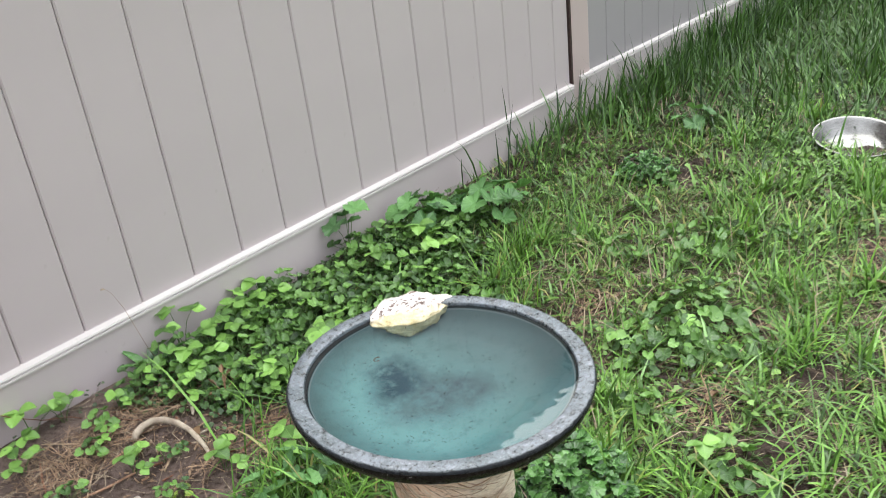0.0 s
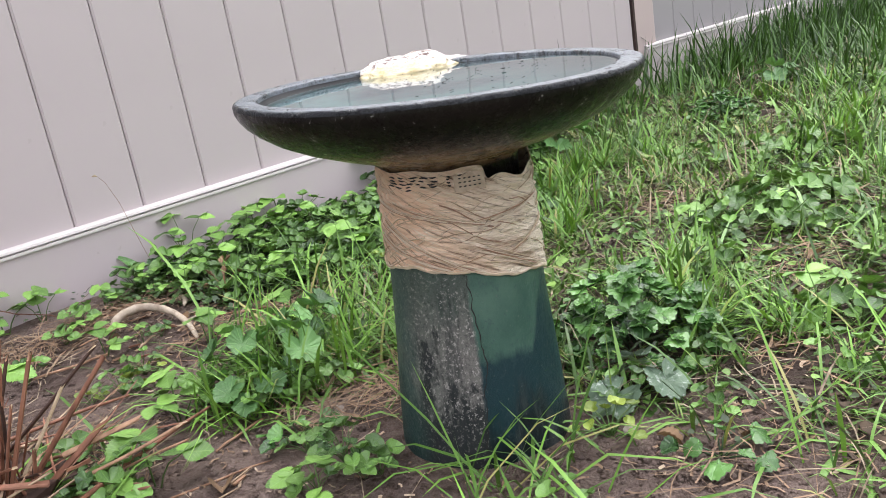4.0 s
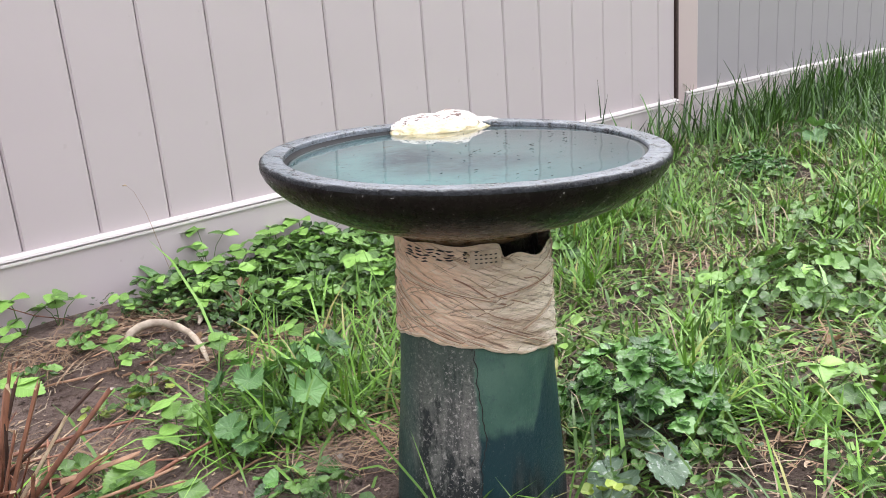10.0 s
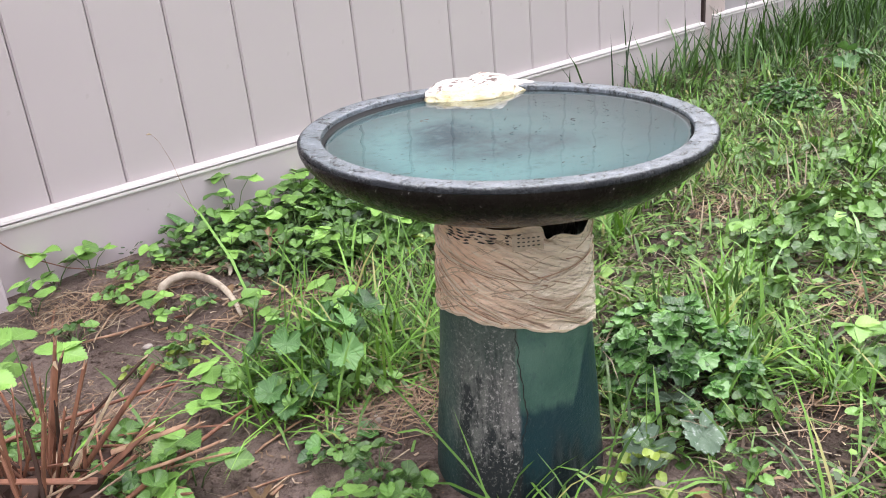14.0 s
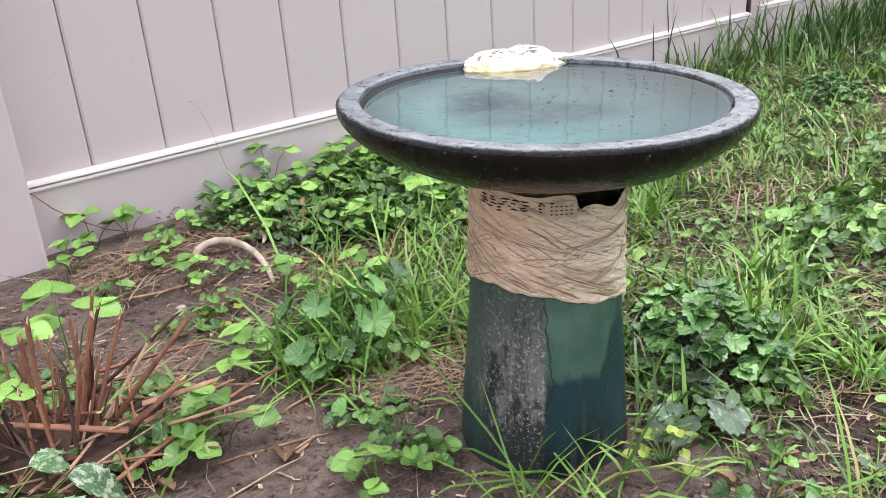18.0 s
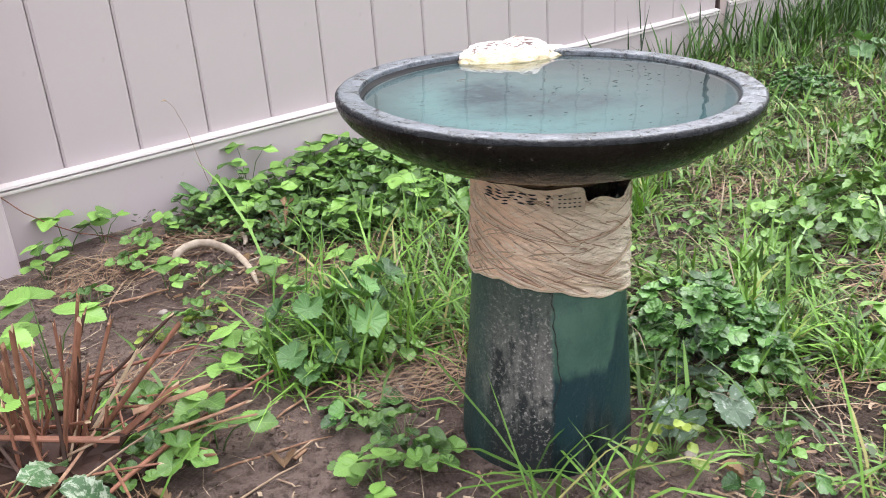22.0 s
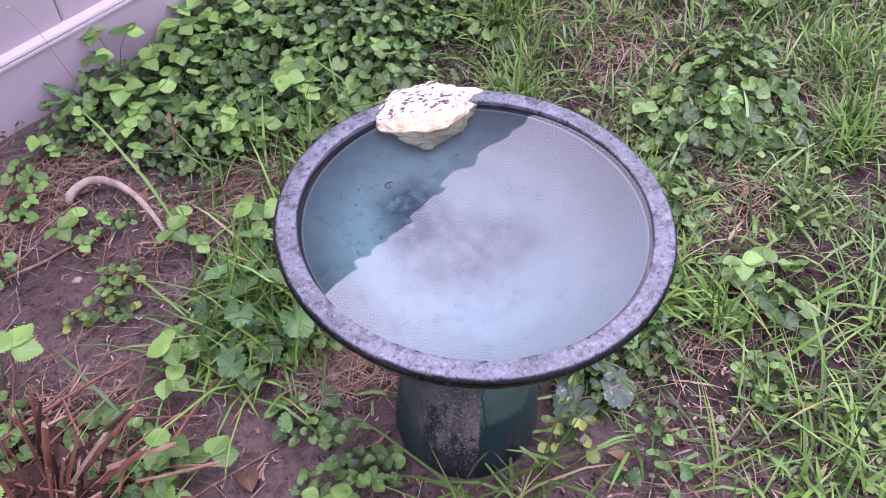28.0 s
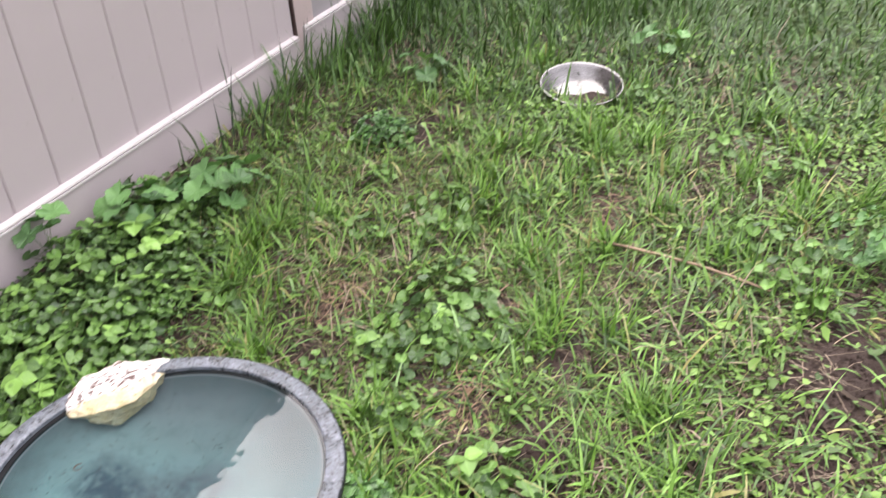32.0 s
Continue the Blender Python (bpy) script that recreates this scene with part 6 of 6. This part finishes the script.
x, y = scatter(60000, -0.5, 1.0, -2.0, 0, lambda x, y: 0.85 * np.maximum.reduce([0.58 * blob(x, y, 0.14, -0.70, 0.13, 0.10), 0.45 * blob(x, y, 0.26, -0.78, 0.08, 0.12), 0.17 * blob(x, y, 0.10, -1.195, 0.11, 0.03), 0.16 * blob(x, y, 0.055, -1.15, 0.04, 0.04), 0.05 * blob(x, y, 0.26, -1.27, 0.06, 0.04), 0.5 * blob(x, y, 0.02, -0.72, 0.05, 0.05),
                                                                                0.03 * blob(x, y, 0.0, -1.28, 0.16, 0.08), 0.02 * blob(x, y, -0.22, -0.78, 0.12, 0.10), 0.12 * blob(x, y, 0.5, -1.5, 0.3, 0.15), 0.16 * blob(x, y, 0.4, -0.5, 0.2, 0.1)]))
n = len(x)
blades("grass_tufts", x, y, rng.gamma(7, 0.0155, n) + 0.02, rng.uniform(0.0024, 0.0055, n), 1.4, TUFT, "loose tufts of fine green grass round the bird bath", 0.35)
x, y = scatter(24000, 0.2, 3.0, -2.1, 0, lambda x, y: np.clip(lawn(x, y), 0, 1) * np.clip(0.25 + 0.6 * field(x, y, 9, 12, 20), 0, 1))
n = len(x)
blades("dead_grass", x, y, rng.gamma(4, 0.014, n) + 0.02, rng.uniform(0.0015, 0.0038, n), 1.3, STRAW, "dead straw-coloured blades among the lawn grass", 0.9)
# denser, taller tufts here and there
tr = np.random.default_rng(17)
tx, ty = tr.uniform(0.5, 2.9, 60), tr.uniform(-2.0, -0.35, 60)
tx, ty = np.append(tx, [1.95, 2.02, 1.88, 2.1, 1.25, 1.3, 2.15, 2.4]), np.append(ty, [-1.16, -1.10, -1.2, -1.2, -1.22, -1.16, -1.28, -1.2])
cnt = tr.integers(25, 95, len(tx))
x, y = np.repeat(tx, cnt) + tr.normal(0, 0.024, cnt.sum()), np.repeat(ty, cnt) + tr.normal(0, 0.024, cnt.sum())
ok = ((x - 2.325) ** 2 + (y + 1.04) ** 2 > 0.15 ** 2) & (violet_bed(x, y) < 0.4)
x, y = x[ok], y[ok]
n = len(x)
blades("lawn_tufts", x, y, rng.gamma(8, 0.0085, n) + 0.02, rng.uniform(0.003, 0.0065, n), 0.9, TUFT, "bright upright grass tufts standing in the lawn", 0.35)
wv2 = random.Random(3)
for _ in range(11):
    vx, vy = wv2.uniform(0.55, 2.3), wv2.uniform(-1.9, -0.5)
    copy_thing(wv2.choice(v_pat), at(vx, vy, wv2.uniform(0, 360), wv2.uniform(0.7, 1.15)))
x, y = scatter(600, 0.25, 1.2, -2.0, -1.1, lambda x, y: 0.3 * (1 - bare(x, y)))
n = len(x)
blades("broad_grass", x, y, rng.gamma(9, 0.011, n) + 0.03, rng.uniform(0.0035, 0.0065, n), 1.1, GRASS, "single broad grass blades in the thin turf", 0.4)


def discs(name, x, y, size, lift, material, label, category="weeds"):
    """Little rounded leaves, six-sided with a dip in the middle, joined."""
    n = len(x)
    a = rng.uniform(0, 6.283, n)
    tx, ty = rng.normal(0, 0.38, n), rng.normal(0, 0.38, n)
    z0 = height(x, y) + lift
    V = np.empty((n, 7, 3))
    V[:, 0] = np.stack([x, y, z0 - size * 0.12], -1)
    for i in range(6):
        q = a + i * math.pi / 3
        r = size * (1.0 if i else 0.55) * (0.5 + 0.06 * (i % 2))
        dx, dy = np.cos(q) * r, np.sin(q) * r
        V[:, i + 1] = np.stack([x + dx, y + dy, z0 + dx * tx + dy * ty], -1)
    b = (np.arange(n) * 7)[:, None]
    tris = np.concatenate([b + np.array([[0, 1 + i, 1 + (i + 1) % 6]]) for i in range(6)])
    ob = new(name, fast_mesh(name, V.reshape(-1, 3), np.zeros((0, 4), int), tris, material))
    return tagged(ob, label, category, kind="stuff")


x, y = scatter(42000, 0.2, 3.2, -2.2, 0, lambda x, y: np.clip(0.08 + 0.6 * field(x, y, 7, 6, 14), 0, 1) * np.clip((x - 0.3) / 0.3, 0, 1) * (1 - 0.9 * bare(x, y)))
n = len(x)
discs("clover_cover", x, y, rng.gamma(5, 0.0018, n) + 0.003, rng.uniform(0.006, 0.035, n), COVER, "low clover and creeping weeds between the grass blades")
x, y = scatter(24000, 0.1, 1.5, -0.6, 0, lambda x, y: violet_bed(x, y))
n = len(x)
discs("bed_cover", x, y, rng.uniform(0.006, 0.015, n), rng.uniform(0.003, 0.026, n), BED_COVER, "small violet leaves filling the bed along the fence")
x, y = scatter(7000, -0.15, 1.4, -2.0, 0, lambda x, y: np.maximum.reduce([blob(x, y, 0.17, -0.06, 0.20, 0.035), blob(x, y, 0.40, -0.36, 0.10, 0.05), 0.6 * blob(x, y, 0.28, -1.30, 0.06, 0.05), 0.7 * blob(x, y, 0.44, -1.23, 0.07, 0.05), 0.7 * blob(x, y, 0.84, -1.15, 0.08, 0.05), 0.5 * blob(x, y, 0.95, -1.25, 0.1, 0.06), 0.3 * blob(x, y, 0.36, -1.38, 0.06, 0.05)]))
n = len(x)
discs("dull_cover", x, y, rng.uniform(0.006, 0.012, n), rng.uniform(0.004, 0.035, n), COVER_DULL, "tiny grey-green creeping weed leaves")


def straws(name, x, y, ln, w, lift, label, material=None):
    n = len(x)
    a = rng.uniform(0, 6.283, n)
    z0 = height(x, y) + lift
    rise = rng.normal(0, 0.12, n) * ln
    bend = rng.normal(0, 0.16, n) * ln
    V = np.empty((n, 6, 3))
    for i, f_ in enumerate((-0.5, 0.0, 0.5)):
        off = bend * (1 - 4 * f_ * f_)
        cx, cy = x + np.cos(a) * ln * f_ - np.sin(a) * off, y + np.sin(a) * ln * f_ + np.cos(a) * off
        cz = np.maximum(z0 + rise * f_, height(cx, cy) + 0.0015)
        V[:, 2 * i] = np.stack([cx - np.sin(a) * w / 2, cy + np.cos(a) * w / 2, cz], -1)
        V[:, 2 * i + 1] = np.stack([cx + np.sin(a) * w / 2, cy - np.cos(a) * w / 2, cz + w * 0.35], -1)
    b = (np.arange(n) * 6)[:, None]
    quads = np.concatenate([b + np.array([[0, 1, 3, 2]]), b + np.array([[2, 3, 5, 4]])])
    ob = new(name, fast_mesh(name, V.reshape(-1, 3), quads, np.zeros((0, 3), int), material or STRAW))
    return tagged(ob, label, "straw", kind="stuff")


x, y = scatter(26000, -0.6, 3.0, -2.2, 0, lambda x, y: 0.06 + 0.5 * np.clip(field(x, y, 8, 10, 18), 0, 1) * np.clip((x - 0.3) / 0.2, 0, 1) + 0.5 * np.maximum.reduce([blob(x, y, 0.10, -0.24, 0.22, 0.10), blob(x, y, 0.16, -0.84, 0.14, 0.07), blob(x, y, -0.30, -0.60, 0.16, 0.14), blob(x, y, -0.1, -0.14, 0.1, 0.08)]))
n = len(x)
straws("dry_straw", x, y, rng.gamma(4, 0.012, n) + 0.012, rng.uniform(0.0006, 0.0019, n), rng.uniform(0.001, 0.012, n), "dead straw and dry grass stems on the soil")

# crumbs of earth and flakes of bark on the bare patches
def crumbs(name, x, y, size, material, label, flat=0.7, category="soil crumbs"):
    n = len(x)
    z0 = height(x, y) + size * 0.2
    base = np.array([(1, 0, 0), (-1, 0, 0), (0, 1, 0), (0, -1, 0), (0, 0, 1), (0, 0, -1)], float)
    V = base[None] * size[:, None, None] * rng.uniform(0.55, 1.3, (n, 6, 1)) * np.array([1, 1, flat])
    V = V + rng.normal(0, 0.16, (n, 6, 3)) * size[:, None, None]
    V = V + np.stack([x, y, z0], -1)[:, None]
    b = (np.arange(n) * 6)[:, None]
    tris = np.concatenate([b + np.array([t]) for t in ((0, 2, 4), (2, 1, 4), (1, 3, 4), (3, 0, 4), (2, 0, 5), (1, 2, 5), (3, 1, 5), (0, 3, 5))])
    ob = new(name, fast_mesh(name, V.reshape(-1, 3), np.zeros((0, 4), int), tris, material))
    return tagged(ob, label, category, kind="stuff")


x, y = scatter(90000, -0.6, 2.4, -2.0, 0, lambda x, y: bare(x, y) * np.clip(0.5 + 0.6 * field(x, y, 20, 3, 12), 0.08, 1))
crumbs("soil_crumbs", x, y, rng.gamma(2.2, 0.0009, len(x)) + 0.0007, SOIL, "damp crumbs of brown earth on the bare patches")
x, y = scatter(9000, -0.5, 0.9, -1.5, 0, lambda x, y: 0.6 * bare(x, y) * np.clip(0.4 + 0.7 * field(x, y, 16, 5, 13), 0.1, 1))
straws("bark_flakes", x, y, rng.gamma(3, 0.0035, len(x)) + 0.003, rng.gamma(3, 0.0006, len(x)) + 0.0006, rng.uniform(0.0005, 0.004, len(x)), "flakes of bark and chaff on the soil", LITTER)
x, y = scatter(5200, -0.45, 0.75, -1.5, 0, lambda x, y: 0.35 * bare(x, y) * np.clip(0.5 + 0.7 * field(x, y, 12, 9, 17), 0.1, 1))
straws("pale_chips", x, y, rng.gamma(3, 0.0022, len(x)) + 0.002, rng.gamma(3, 0.0006, len(x)) + 0.0009, rng.uniform(0.001, 0.004, len(x)), "pale chips of split wood and chaff on the soil", CHIP)
x, y = scatter(60000, -0.45, 1.8, -1.5, 0, lambda x, y: 0.6 * np.maximum.reduce([0.6 * blob(x, y, 1.02, -0.79, 0.12, 0.06), 0.7 * blob(x, y, 0.54, -0.49, 0.14, 0.04), 0.4 * blob(x, y, 1.57, -1.28, 0.13, 0.06), 0.4 * blob(x, y, 0.80, -1.165, 0.09, 0.05), 0.25 * blob(x, y, 0.52, -1.27, 0.10, 0.04), 0.3 * blob(x, y, 1.11, -1.16, 0.08, 0.05), blob(x, y, 0.08, -0.20, 0.20, 0.07), blob(x, y, 0.16, -0.86, 0.12, 0.06), 0.7 * blob(x, y, -0.28, -0.66, 0.17, 0.14), blob(x, y, -0.06, -0.20, 0.08, 0.06), 0.5 * blob(x, y, 0.26, -0.46, 0.16, 0.06), 0.15 * blob(x, y, 0.3, -1.36, 0.25, 0.08)]))
straws("straw_litter", x, y, rng.gamma(4, 0.014, len(x)) + 0.012, rng.gamma(3, 0.00025, len(x)) + 0.0004, rng.uniform(0.002, 0.02, len(x)), "tangle of reddish dry stems and straw on the soil", LITTER)
# brown thatch under the turf and the leaves, darkened to stand for their shade
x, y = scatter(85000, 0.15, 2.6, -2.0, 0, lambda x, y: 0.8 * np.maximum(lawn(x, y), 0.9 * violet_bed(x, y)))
straws("thatch", x, y, rng.gamma(4, 0.008, len(x)) + 0.010, rng.gamma(3, 0.0007, len(x)) + 0.0012, rng.uniform(0.0005, 0.011, len(x)), "brown dead thatch under the turf, darkened for the shade there", THATCH)

# the lawn goes on round about
x, y = scatter(90000, -4.5, 6.5, -6.5, 0, lambda x, y: np.clip((np.sqrt((x - 0.3) ** 2 + (y + 1.0) ** 2) - np.where((y < -1.95) & (x > 0.0), 1.0, 1.75) + 0.25 * field(x, y, 3, 0, 8)) / 0.5, 0, 1) * np.clip(0.55 + 0.5 * field(x, y, 2, 4, 12), 0.1, 1) * np.where(x > 2.2, np.clip((-2.7 - y) / 0.8 + 0.3 * field(x, y, 3, 9, 17), 0, 1), 1.0) * np.where((x > 0.1) & (y > -1.9), 0.0, 1.0))
blades("outer_grass", x, y, rng.gamma(6, 0.013, len(x)) + 0.02, rng.uniform(0.005, 0.011, len(x)), 1.0, GRASS, "uneven green lawn round the bed", 0.6)
